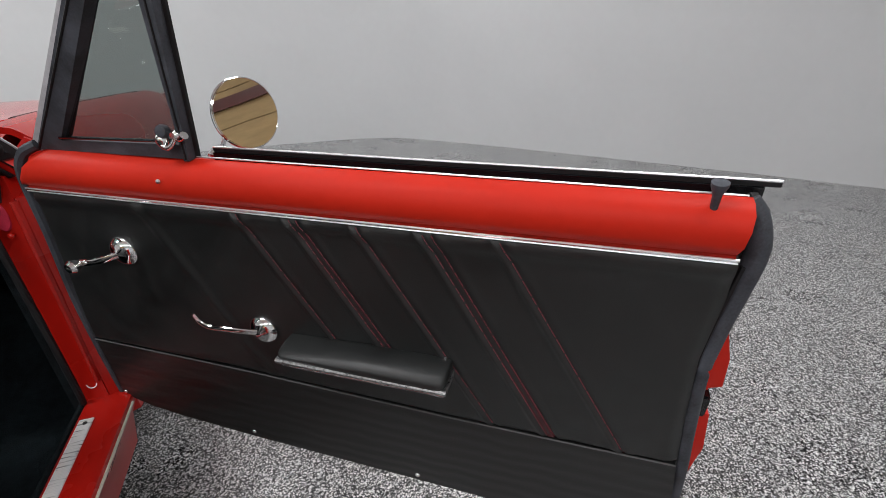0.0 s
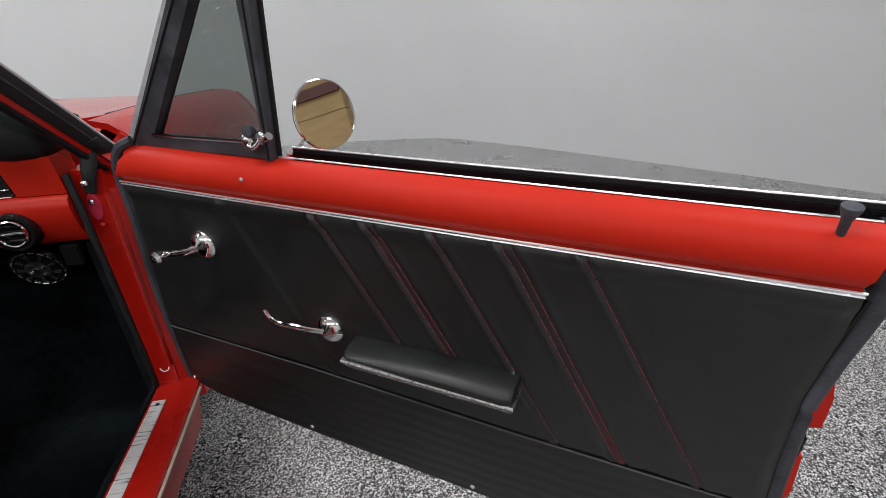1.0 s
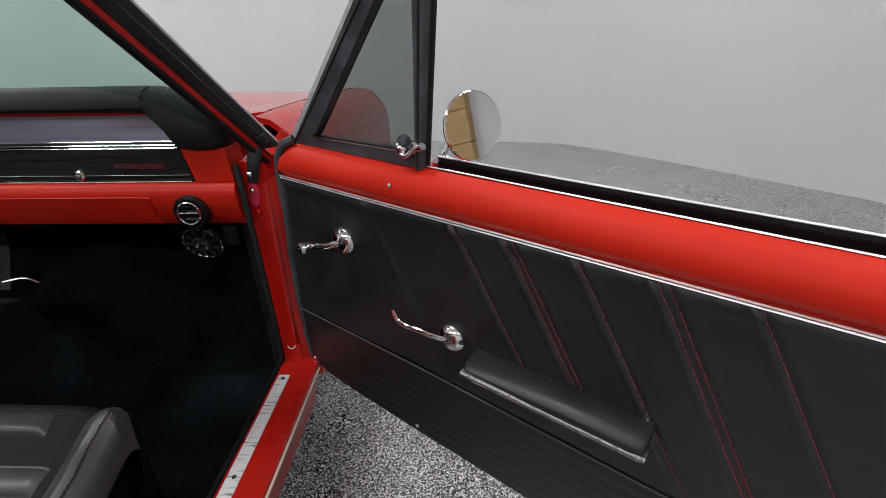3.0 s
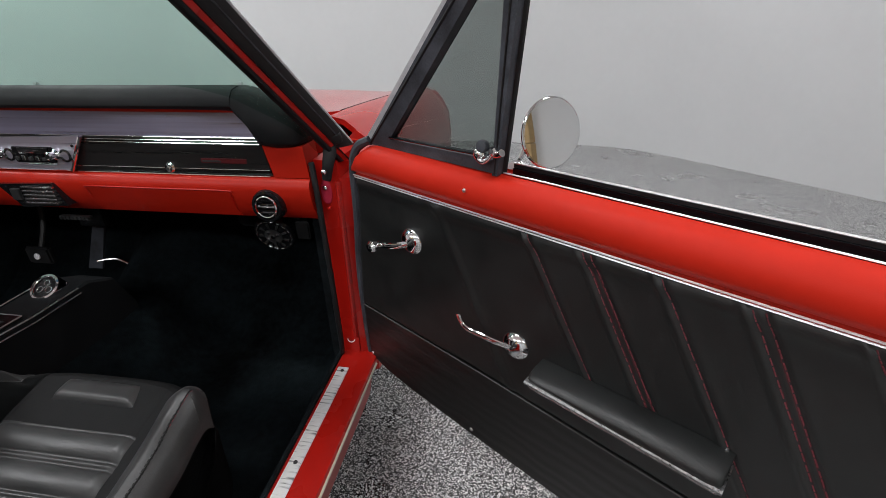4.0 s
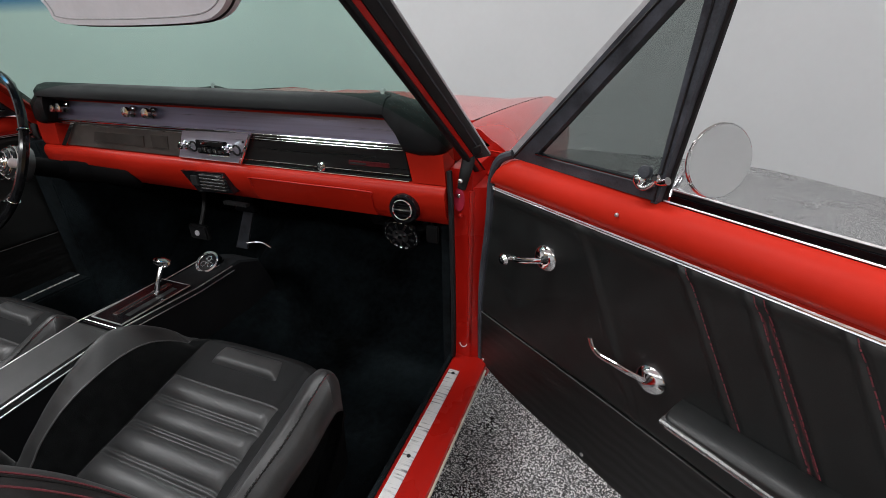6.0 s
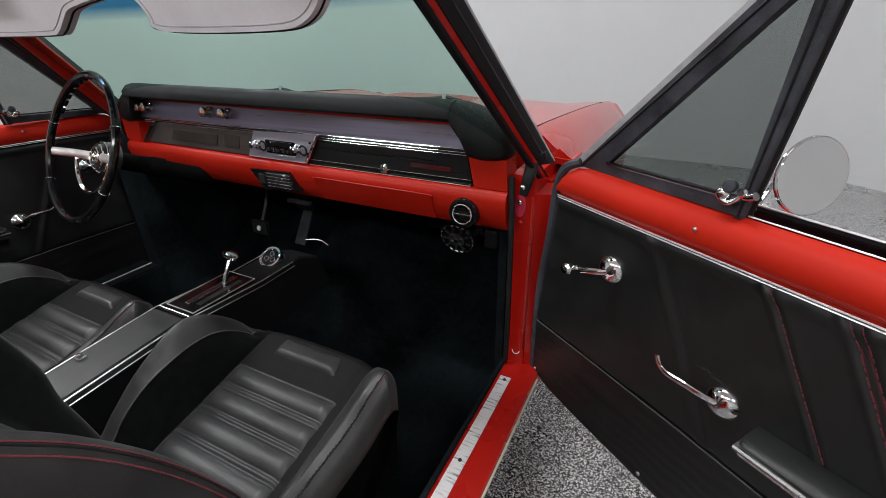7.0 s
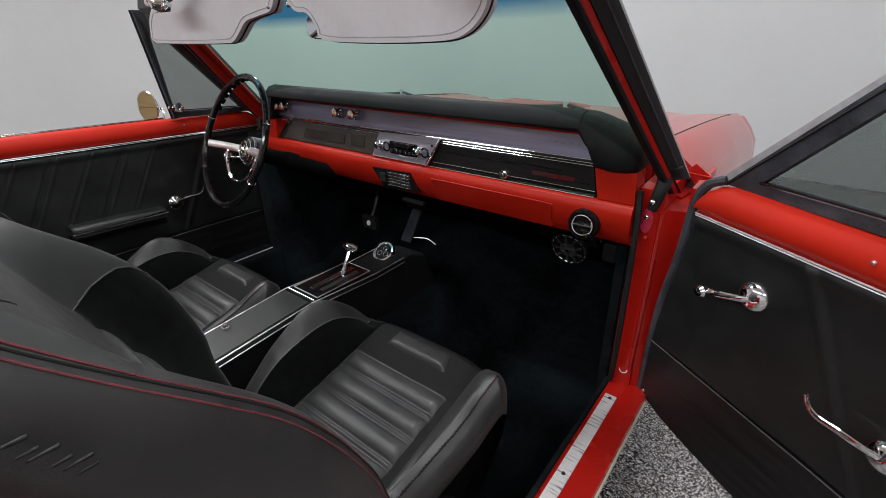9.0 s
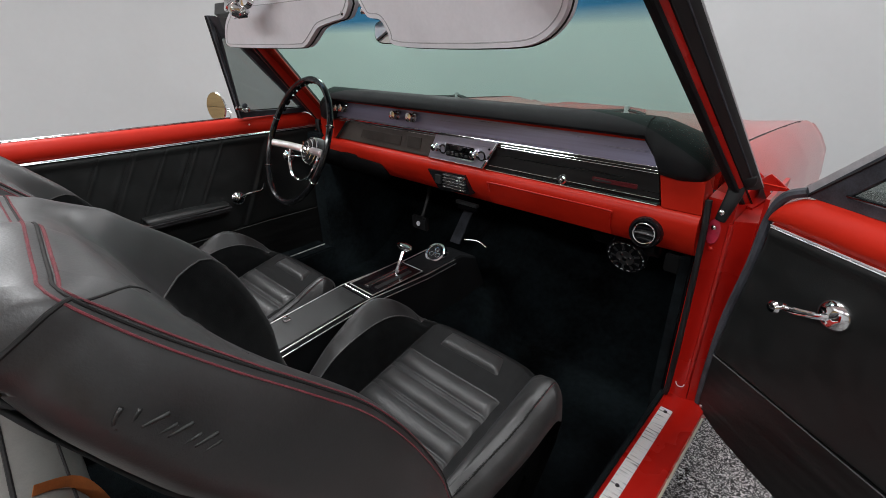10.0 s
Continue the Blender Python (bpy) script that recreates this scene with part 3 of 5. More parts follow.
# ---------------------------------------------------------------- doors
SEAMS = [((0.395, -0.012), (0.510, -0.232)), ((0.480, -0.013), (0.594, -0.232)), ((0.491, -0.013), (0.606, -0.232)), ((0.581, -0.013), (0.766, -0.358)),
         ((0.673, -0.014), (0.852, -0.362)), ((0.685, -0.014), (0.864, -0.362)), ((0.771, -0.014), (0.966, -0.366))]


def car_door(m, sv, label):
    """A car door seen from inside. u runs from hinge to latch, v outwards, h up from the bright strip; sv mirrors it
    and, if negative, picks darker, flatter trim in place of shade.
    """
    door = holder("side_door", m, "", "")
    door.parent = body
    tagged(door, label)

    def P(u, v, h):
        return Vector((u, sv * v, h))

    def flat(p, q, s):
        return P(p, s, q)

    def kick(u):
        return -0.353 - 0.014 * max(0, min(1, (u - 0.25) / 0.5))

    kline = [(u, kick(u)) for u in (-0.078, 0.1, 0.3, 0.5, 0.7, 0.9, 1.038)]
    rear = [(1.045, -0.417), (1.032, -0.285), (1.022, -0.156), (1.028, -0.057), (1.026, -0.008)]
    upper = [(-0.003, -0.005), (-0.022, -0.10), (-0.055, -0.24), (-0.072, -0.33)] + kline + rear[1:]
    def edge_at(table, h):
        for (ua, ha), (ub, hb) in zip(table, table[1:]):
            if min(ha, hb) <= h <= max(ha, hb):
                return ua + (ub - ua) * (h - ha) / (hb - ha)
        return table[-1][0] if h < table[-1][1] else table[0][0]

    def padding(u, h, k, t):
        """How far the padded trim stands back at a place: soft pads, sunk seams, rolled edges."""
        # shut door: relief flattened so its highlights stay faint, as in shade
        soft = 1.0 if sv > 0 else 0.35
        v = 0.0065 * (max(0, 1 - k / 0.012) ** 2 + max(0, 1 - (1 - k) / 0.016) ** 2 + max(0, 1 - (1 - t) / 0.03) ** 2) + 0.004 * max(0, 1 - t / 0.012) ** 2
        v -= 0.0045 * math.exp(-((t - 0.045) / 0.030) ** 2)
        for i, (a, b) in enumerate(SEAMS):
            su = a[0] + (b[0] - a[0]) * (h - a[1]) / (b[1] - a[1])
            reach = 1.0 if h > b[1] - 0.01 else max(0, 1 - (b[1] - 0.01 - h) / 0.02)
            d = u - su
            if i not in (2, 5):
                v -= soft * reach * 0.0036 * math.exp(-((d + 0.0070) / 0.0060) ** 2)
            if i not in (1, 4):
                v -= soft * reach * 0.0014 * math.exp(-((d - 0.010) / 0.007) ** 2)
            v += soft * reach * 0.0028 * math.exp(-(d / 0.0026) ** 2)
        d = u - (0.214 + 0.123 * (h + 0.02) / -0.28)
        v -= 0.0024 * math.exp(-(d / 0.010) ** 2) - 0.0012 * math.exp(-((d - 0.016) / 0.010) ** 2)
        return v + 0.0016 * noise.noise((u * 7, h * 7, 3)) + 0.0006 * noise.noise((u * 28, h * 28, 6))

    front_line = [(-0.003, -0.005), (-0.022, -0.10), (-0.055, -0.24), (-0.072, -0.33), (-0.078, -0.353)]
    rear_line = [(1.026, -0.005), (1.028, -0.057), (1.022, -0.156), (1.032, -0.285), (1.040, -0.367)]
    rows = []
    for i in range(61):
        t = i / 60
        h0 = -0.005 - 0.355 * t
        ua, ub = edge_at(front_line, h0), edge_at(rear_line, h0)
        row = []
        for j in range(441):
            k = j / 440
            u = ua + (ub - ua) * k
            h = -0.005 + t * (kick(u) + 0.005)
            row.append(P(u, padding(u, h, k, t), h))
        rows.append(row)
    trim = part("trim_panel", loft(rows, closed=False), BLACK_VINYL, door, "padded black vinyl trim panel", 180)
    part("trim_board", prism(upper, flat, 0.0085, 0.0135, 0.0), BLACK_VINYL, door)
    lower = [(u, h - 0.002) for u, h in kline[::-1]] + [(-0.081, -0.43), (-0.085, -0.50), (-0.083, -0.528), (-0.02, -0.548), (0.06, -0.557), (0.25, -0.567), (0.62, -0.577), (1.06, -0.590), (1.055, -0.50), (1.043, -0.40)]
    part("kick_panel", prism(lower, flat, 0.001, 0.012, 0.002), KICK_VINYL, door, "ribbed black lower door panel")
    part("kick_welt", tube([P(u, 0.0, h) for u, h in kline], 0.0015, 6), GREY_PIPING, door, "thin grey welt line")
    # diagonal seams
    for a, b in SEAMS:
        line = []
        for i in range(29):
            u, h = a[0] + (b[0] - a[0]) * i / 28, a[1] + (b[1] - a[1]) * i / 28
            ua, ub = edge_at(front_line, h), edge_at(rear_line, h)
            line.append(P(u, padding(u, h, (u - ua) / (ub - ua), (-0.005 - h) / (-0.005 - kick(u))) - 0.0014, h))
        # the shut door's red thread is painted dark for the shade it lies in
        part("seam_thread", stitches(line, 0.0046, 0.0010, 0.0009, up=(0, 1, 0)), RED_THREAD if sv > 0 else DARK_THREAD, door, "seam stitching")
    for a, b in ((SEAMS[1], SEAMS[2]), (SEAMS[4], SEAMS[5])) if sv > 0 else ():
        quad = [(a[0][0] + 0.001, a[0][1]), (b[0][0] - 0.001, b[0][1]), (b[1][0] - 0.001, b[1][1]), (a[1][0] + 0.001, a[1][1])]
        part("seam_strip", prism(quad, flat, 0.0010, 0.004, 0.0), RED_PIPING, door, "dark red strip between seams")
    # red cap with a rounded front end
    prof = [(0.014, 0.002), (-0.004, 0.003), (-0.0105, 0.015), (-0.009, 0.032), (-0.001, 0.047), (0.012, 0.0545), (0.024, 0.0565), (0.028, 0.030)]
    rings = []
    for u, k, sh in ((-0.006, 0.10, 0), (-0.003, 0.35, 0), (0.008, 0.66, 0), (0.026, 0.86, 0), (0.055, 0.98, 0), (0.10, 1, 0), (0.40, 1, 0), (0.70, 1, 0), (0.96, 1, 0), (1.018, 1, 1)):
        rings.append([P(u + sh * (0.008 - 0.007 * (1 - min(1, h / 0.0565)) ** 1.4), v * (0.4 + 0.6 * k) if v < 0 else v, 0.002 + (h - 0.002) * k) for v, h in prof])
    cap = part("door_cap", loft(rings), RED_VINYL, door, "smooth red door cap", 60)
    strip = part("bright_strip", prism([(-0.001, -0.0046), (-0.0090, -0.0042), (-0.0100, -0.0022), (-0.0090, 0.0006), (-0.001, 0.0022)], lambda p, q, s: P(s, p, q), 0.006, 1.020, 0.0005), CHROME, door, "bright chrome strip")
    part("strip_bead", tube([P(0.006, -0.0098, 0.0002), P(1.021, -0.0098, 0.0002)], 0.0014, 8), BRIGHT_TRIM, strip)
    part("strip_bead", tube([P(0.006, -0.0092, -0.0046), P(1.021, -0.0092, -0.0046)], 0.0009, 6), BRIGHT_TRIM, strip)
    part("screw", lathe([(0.0036, 0), (0.003, 0.002), (0.001, 0.003)], aim(P(0.288, -0.0095, 0.033), P(0, -1, 0.1)), 12), BRIGHT_TRIM, door)
    part("lock_knob", lathe([(0.005, -0.012), (0.0038, 0.0), (0.0045, 0.018), (0.0082, 0.028), (0.0085, 0.032), (0.005, 0.034)], aim(P(0.988, 0.006, 0.048), P(-0.05, -0.12, 1)), 14), RUBBER, door, "dark lock knob")
    # window slot
    part("slot", joined(*[prism([(0.028, -0.02), (0.029, 0.012), (0.0715, 0.012), (0.072, -0.02)], lambda p, q, s: P(s, p, q), 0.325, 1.050, 0)]), RUBBER_DARK, door, "black window slot felt")
    # shut door: thinner, duller metal takes the glint off both window strips
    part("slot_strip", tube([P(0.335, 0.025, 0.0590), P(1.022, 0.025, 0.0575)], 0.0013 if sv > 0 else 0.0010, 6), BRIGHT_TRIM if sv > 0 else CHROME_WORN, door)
    belt = part("belt_strip", prism([(0.0755, 0.047), (0.0755, 0.0525), (0.078, 0.0545), (0.081, 0.0530), (0.082, 0.047)], lambda p, q, s: P(s, p, q), 0.318, 1.068, 0.0008), RUBBER_DARK, door, "chrome-topped belt strip")
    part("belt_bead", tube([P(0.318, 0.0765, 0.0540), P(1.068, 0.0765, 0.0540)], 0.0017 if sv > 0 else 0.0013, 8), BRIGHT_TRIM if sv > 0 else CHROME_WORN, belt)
    part("belt_wall", prism([(0.0725, 0.0), (0.0725, 0.0465), (0.081, 0.0465), (0.082, 0.0)], lambda p, q, s: P(s, p, q), 0.318, 1.052, 0.0), BLACK_GLOSS, door, "gloss black window seal")
    part("slot_end", block(1.030, 1.050, min(sv * 0.030, sv * 0.0715), max(sv * 0.030, sv * 0.0715), 0.005, 0.044, 0.006), RUBBER_DARK, door)
    # shell and outer skin
    skin = [(0.0, 0.045), (0.3, 0.050), (1.056, 0.046), (1.050, -0.02), (1.060, -0.12), (1.088, -0.22), (1.092, -0.275), (1.075, -0.282), (1.075, -0.335), (1.090, -0.34), (1.100, -0.42), (1.088, -0.52), (1.08, -0.615), (0.02, -0.60), (0.0, -0.3)]
    low_skin = [(u, min(h, -0.03)) for u, h in skin]
    part("outer_skin", joined(prism([(u, min(h, 0.030)) for u, h in skin], flat, 0.0825, 0.094, 0.003), prism(low_skin, flat, 0.0945, 0.122, 0.008)), LIT_RED, door, "red painted door skin")
    shell = [(0.02, -0.025), (0.95, -0.025), (0.99, -0.3), (1.0, -0.56), (0.03, -0.55)]
    part("shell", prism(shell, flat, 0.0145, 0.0820, 0.0), RED_PAINT, door)
    part("latch", block(1.052, 1.078, min(sv * 0.066, sv * 0.105), max(sv * 0.066, sv * 0.105), -0.33, -0.286, 0.003), BLACK_GLOSS, door, "black door latch")
    seal = smooth_path([P(1.026, 0.036, 0.046), P(1.038, 0.028, 0.030), P(1.047, 0.023, -0.005), P(1.042, 0.020, -0.06), P(1.036, 0.018, -0.11), P(1.032, 0.016, -0.19), P(1.041, 0.016, -0.30), P(1.052, 0.016, -0.41), P(1.062, 0.016, -0.59)], 6)
    part("seal_slit", tube([p + P(-0.010, -0.006, 0) for p in seal[14:]], 0.0036, 6), RUBBER_DARK, door)
    part("rear_seal", tube(seal, 0.0112, 16, 1.0, taper=lambda t: 1.15 - 0.25 * t), RUBBER, door, "faded rubber door seal", 180)
    fseal = smooth_path([P(0.030, 0.024, 0.062), P(0.004, 0.012, 0.048), P(-0.013, 0.006, 0.008), P(-0.030, 0.005, -0.10), P(-0.063, 0.005, -0.25), P(-0.082, 0.005, -0.40), P(-0.093, 0.006, -0.52)], 6)
    part("front_seal", tube(fseal, 0.0085, 8), RUBBER, door)
    for u, h in ((-0.078, -0.517), (0.255, -0.550), (0.621, -0.561), (0.96, -0.57)):
        part("screw", lathe([(0.0045, 0), (0.004, 0.002), (0.001, 0.003)], aim(P(u, 0.001, h), P(0, -1, 0)), 10), BRIGHT_TRIM, door)
    for h in (-0.08, -0.45):
        part("hinge", block(-0.055, 0.03, min(sv * 0.035, sv * 0.06), max(sv * 0.035, sv * 0.06), h - 0.03, h + 0.03, 0.006), RED_PAINT, door)
    # vent window
    def front_edge(h):
        return 0.0885 + 1.055 * (h - 0.0696)

    def lip_edge(h):
        return 0.0214 + 1.127 * (h - 0.068)

    def post_edge(h, outer):
        return 0.3354 + 0.184 * (h - 0.0696) if outer else 0.3262 + 0.135 * (h - 0.0716)

    def lean(p, q, s, f=None):
        """A place on the vent window: upright at the division post (f = 1), leaning inwards at its front edge (f = 0)."""
        if f is None:
            f = max(0.0, min(1.0, (p - front_edge(q)) / max(0.003, post_edge(q, False) - front_edge(q))))
        if sv < 0:
            return P(p - 0.030 + 0.012 * f, (1 - f) * (0.004 - 0.279 * (q - 0.07)) + f * (0.000 - 0.092 * (q - 0.07)) + s, q)
        return P(p, (1 - f) * (0.030 - 0.137 * (q - 0.07)) + f * (0.023 - 0.030 * (q - 0.07)) + s, q)

    def lean_front(p, q, s):
        return lean(p, q, s, 0.0)

    def lean_post(p, q, s):
        return lean(p, q, s, 1.0)

    ring_o = [(0.026, 0.055, 0), (0.332, 0.059, 1), (post_edge(0.385, True), 0.385, 1), (lip_edge(0.385) + 0.010, 0.385, 0)]
    ring_i = [(front_edge(0.073), 0.073, 0), (post_edge(0.080, False), 0.080, 1), (post_edge(0.322, False), 0.322, 1), (front_edge(0.322), 0.324, 0)]
    bm = bmesh.new()
    vs = {}
    for key, ring in (("o", ring_o), ("i", ring_i)):
        for i, (p, q, f) in enumerate(ring):
            for s_ in (-0.009, 0.010):
                vs[key, i, s_] = bm.verts.new(lean(p, q, s_, f))
    for i in range(4):
        j = (i + 1) % 4
        for s_ in (-0.009, 0.010):
            bm.faces.new([vs["o", i, s_], vs["o", j, s_], vs["i", j, s_], vs["i", i, s_]])
        for key in "oi":
            bm.faces.new([vs[key, i, -0.009], vs[key, j, -0.009], vs[key, j, 0.010], vs[key, i, 0.010]])
    part("vent_frame", bevelled(bm, 0.004), RUBBER, door, "weathered black rubber vent window frame")
    part("vent_post", prism([(post_edge(0.057, False), 0.057), (post_edge(0.057, True), 0.057), (post_edge(0.390, True), 0.390), (post_edge(0.390, False), 0.390)], lean_post, -0.012, 0.008, 0.003), RUBBER, door, "weathered division post")
    part("post_strip", tube([lean_post(post_edge(h, True) + 0.001, h, 0.005) for h in (0.057, 0.39)], 0.0040, 6), RUBBER_DARK, door)
    part("post_groove", tube([lean_post(0.5 * post_edge(h, True) + 0.5 * post_edge(h, False), h, -0.0125) for h in (0.060, 0.22, 0.39)], 0.0014, 6), RUBBER_DARK, door)
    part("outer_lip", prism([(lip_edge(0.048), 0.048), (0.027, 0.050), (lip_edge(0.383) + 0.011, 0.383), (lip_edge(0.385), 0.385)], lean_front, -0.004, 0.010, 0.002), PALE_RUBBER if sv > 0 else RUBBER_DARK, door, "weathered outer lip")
    part("front_strip", tube([lean_front(lip_edge(h) + 0.024, h, -0.0085) for h in (0.055, 0.2, 0.36)], 0.0022, 6), RUBBER_DARK, door)
    pane_ob = part("vent_pane", prism([(front_edge(0.068) - 0.006, 0.068), (post_edge(0.072, False) + 0.003, 0.072), (post_edge(0.326, False) + 0.003, 0.326), (front_edge(0.326) - 0.006, 0.328)], lean, -0.002, 0.002), VENT_GLASS, door, "smoke-tinted vent glass")
    pane_ob.visible_shadow = False
    part("pane_bead", tube([lean(p, q, -0.010) for p, q in ((0.094, 0.0775), (0.300, 0.0835))], 0.0018, 6), BLACK_GLOSS, door)
    base = lean(0.313, 0.093, -0.012)
    latch = part("vent_latch", joined(lathe([(0.0032, -0.0032), (0.0100, 0.0000), (0.0108, 0.0048), (0.0088, 0.0104), (0.0040, 0.0136), (0.0008, 0.0140)], aim(base + P(-0.0032, -0.0008, -0.0032), P(-0.35, -1, -0.25)), 28),
                              tube(smooth_path([base + P(-0.0096, -0.0080, -0.0064), base + P(0.0032, -0.0112, -0.0128), base + P(0.0128, -0.0088, -0.0080), base + P(0.0176, -0.0064, 0.0000)]), 0.0040, 10, taper=lambda t: 1.1 - 0.5 * t),
                              tube(smooth_path([base + P(0.0208, -0.0032, -0.0032), base + P(0.0288, -0.0064, 0.0000), base + P(0.0368, -0.0080, 0.0048)]), 0.0046, 10, taper=lambda t: 0.9 + 0.3 * t)), CHROME, door, "chrome vent window latch", 80)
    part("latch_button", lathe([(0.0088, 0), (0.0094, 0.0056), (0.0080, 0.0096), (0.0024, 0.0108)], aim(base + P(0.0024, -0.0032, 0.0072), P(0.1, -1, 0.35)), 24), RUBBER, latch, "dark latch button")
    part("latch_pivot", lathe([(0.0060, 0), (0.0062, 0.0070), (0.0036, 0.0100)], aim(base + P(0.0192, -0.0016, 0.0032), P(0.1, -1, 0.2)), 16), CHROME, latch)
    # round mirror
    mc = Vector((0.3475 if sv > 0 else 0.338, sv * 0.1325, 0.0895))
    mirror = part("side_mirror", lathe([(0.010, -0.030), (0.037, -0.019), (0.0508, -0.006), (0.0533, 0.0), (0.0528, 0.002)], aim(mc, MIRROR_AIM[sv]), 40), CHROME, door, "round chrome side mirror")
    part("mirror_rim", torus(aim(mc, MIRROR_AIM[sv]), 0.0525, 0.0021, 48, 8), CHROME, door)
    part("mirror_glass", lathe([(0.0510, 0.0008), (0.0510, 0.003), (0.0002, 0.0031)], aim(mc, MIRROR_AIM[sv]), 48), MIRROR, door, "mirror glass")
    back = mc - Vector(MIRROR_AIM[sv]).normalized() * 0.028
    part("mirror_arm", tube(smooth_path([back, back + Vector((-0.02, 0, -0.015)), P(0.30, 0.108, 0.036)]), 0.0045, 8), CHROME, door)
    part("mirror_foot", lathe([(0.02, -0.004), (0.019, 0.004), (0.008, 0.012)], aim(P(0.30, 0.108, 0.032), (0, 0, 1)), 16), CHROME, door)
    # window crank
    hub = P(0.142, -0.001, -0.107)
    out = P(0, -1, 0.06)
    crank = part("window_crank", lathe([(0.0265, 0), (0.0265, 0.002), (0.0252, 0.0040), (0.0215, 0.0085), (0.0155, 0.0122), (0.0090, 0.0145), (0.0062, 0.0158), (0.004, 0.0168), (0.001, 0.0172)], aim(hub, out), 40), CHROME, door, "chrome window crank", 80)
    part("crank_arm", tube(smooth_path([P(0.144, -0.015, -0.106), P(0.128, -0.026, -0.109), P(0.104, -0.035, -0.113), P(0.082, -0.036, -0.116)]), 0.0062, 10, 0.7, up=(0, 1, 0)), CHROME, door)
    part("crank_knob", lathe([(0.004, 0), (0.007, 0.005), (0.0105, 0.013), (0.0115, 0.019), (0.008, 0.025), (0.002, 0.027)], aim(P(0.081, -0.032, -0.1165), P(0, -1, 0.05)), 18), CHROME, door)
    # inner handle
    hub = P(0.375, -0.001, -0.234)
    handle = part("door_handle", lathe([(0.0265, 0), (0.0265, 0.002), (0.0252, 0.0040), (0.0215, 0.0085), (0.0155, 0.0122), (0.0090, 0.0145), (0.0062, 0.0158), (0.004, 0.0168), (0.001, 0.0172)], aim(hub, out), 40), CHROME, door, "chrome inner door handle", 80)
    part("handle_lever", tube(smooth_path([P(0.372, -0.014, -0.230), P(0.352, -0.027, -0.220), P(0.328, -0.033, -0.2150), P(0.302, -0.036, -0.2135), P(0.287, -0.037, -0.205), P(0.281, -0.039, -0.186)]), 0.0060, 10, 0.62, lambda t: 1.0 - 0.3 * t, (0, 1, 0)), CHROME, door)
    # armrest
    arm = [(p.x, p.z) for p in smooth_path([(0.0, 0, -0.2265), (-0.012, 0, -0.2240), (-0.027, 0, -0.2235), (-0.040, 0, -0.2260), (-0.048, 0, -0.2320), (-0.0505, 0, -0.2390), (-0.047, 0, -0.2435), (0.0, 0, -0.247)], 4)]
    rings = []
    for u, k in ((0.428, 0.80), (0.430, 0.90), (0.435, 0.97), (0.444, 1), (0.50, 1), (0.57, 1), (0.64, 1), (0.688, 1), (0.697, 0.97), (0.702, 0.90), (0.704, 0.80)):
        rings.append([P(u, v * k, -0.236 + (h + 0.236) * (0.4 + 0.6 * k) * (0.30 + 0.70 * min(1, (u - 0.420) / 0.15))) for v, h in arm])
    part("armrest", loft(rings), BLACK_VINYL, door, "padded black armrest", 80)
    # shut door: dark steel replaces the bright armrest metal, shade by colour
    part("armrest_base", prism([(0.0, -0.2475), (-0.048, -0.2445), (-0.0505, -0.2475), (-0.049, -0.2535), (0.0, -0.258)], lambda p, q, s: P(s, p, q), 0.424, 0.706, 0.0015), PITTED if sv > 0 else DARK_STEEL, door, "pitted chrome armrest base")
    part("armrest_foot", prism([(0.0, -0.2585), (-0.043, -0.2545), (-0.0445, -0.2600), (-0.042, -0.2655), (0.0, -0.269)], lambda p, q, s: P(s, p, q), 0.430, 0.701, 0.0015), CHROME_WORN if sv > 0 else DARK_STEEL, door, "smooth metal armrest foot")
    part("armrest_tip", lathe([(0.0028, 0), (0.0024, 0.004)], aim(P(0.694, -0.002, -0.2255), P(0, -1, 0)), 8), CHROME_WORN, door)
    return door


ANG, TAU = radians(-34.2), radians(5.2)
dx, dn = Vector((math.cos(ANG), math.sin(ANG), 0)), Vector((-math.sin(ANG), math.cos(ANG), 0))
up = math.cos(TAU) * Vector((0, 0, 1)) - math.sin(TAU) * dn
dy = math.cos(TAU) * dn + math.sin(TAU) * Vector((0, 0, 1))
OPEN_DOOR = Matrix(((dx.x, dy.x, up.x, 0.825), (dx.y, dy.y, up.y, -0.0058), (dx.z, dy.z, up.z, 0.888), (0, 0, 0, 1)))
SHUT_DOOR = pose(-0.805, 0.10, 0.876, 0, 0, -90) @ pose(0, 0, 0, 0, -1.6, 0)
MIRROR_AIM = {1: tuple(OPEN_DOOR.to_3x3().inverted() @ Vector((0.535, -0.826, 0.175))), -1: (0.96, 0.25, 0.05)}
car_door(OPEN_DOOR, 1, "open red car door with black stitched vinyl trim")
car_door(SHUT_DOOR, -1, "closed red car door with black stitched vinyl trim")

# ---------------------------------------------------------------- dashboard
DY = 0.070
dash = holder("dashboard", pose(0, 0, 0), "red dashboard with silver and black panels under a black padded top", "dashboard")
pad = [(DY - 0.026, 0.996), (DY - 0.040, 1.004), (DY - 0.038, 1.019), (DY - 0.022, 1.034), (DY + 0.004, 1.0390), (DY + 0.03, 1.034), (DY + 0.10, 1.014), (DY + 0.22, 0.980), (DY + 0.33, 0.945), (DY + 0.33, 0.930), (DY + 0.02, 0.990)]
pad_rings = []
for i in range(25):
    x = -0.60 + 1.167 * i / 24
    reach = (0.04 + 0.20 * (1 - (x / 0.71) ** 2) + 0.06) / 0.36
    pad_rings.append([Vector((x, DY - 0.03 + (y - DY + 0.03) * (reach if y > DY + 0.01 else 1), z)) for y, z in pad])
part("dash_pad", loft(pad_rings), BLACK_PAD, dash, "black padded dash top", 50)
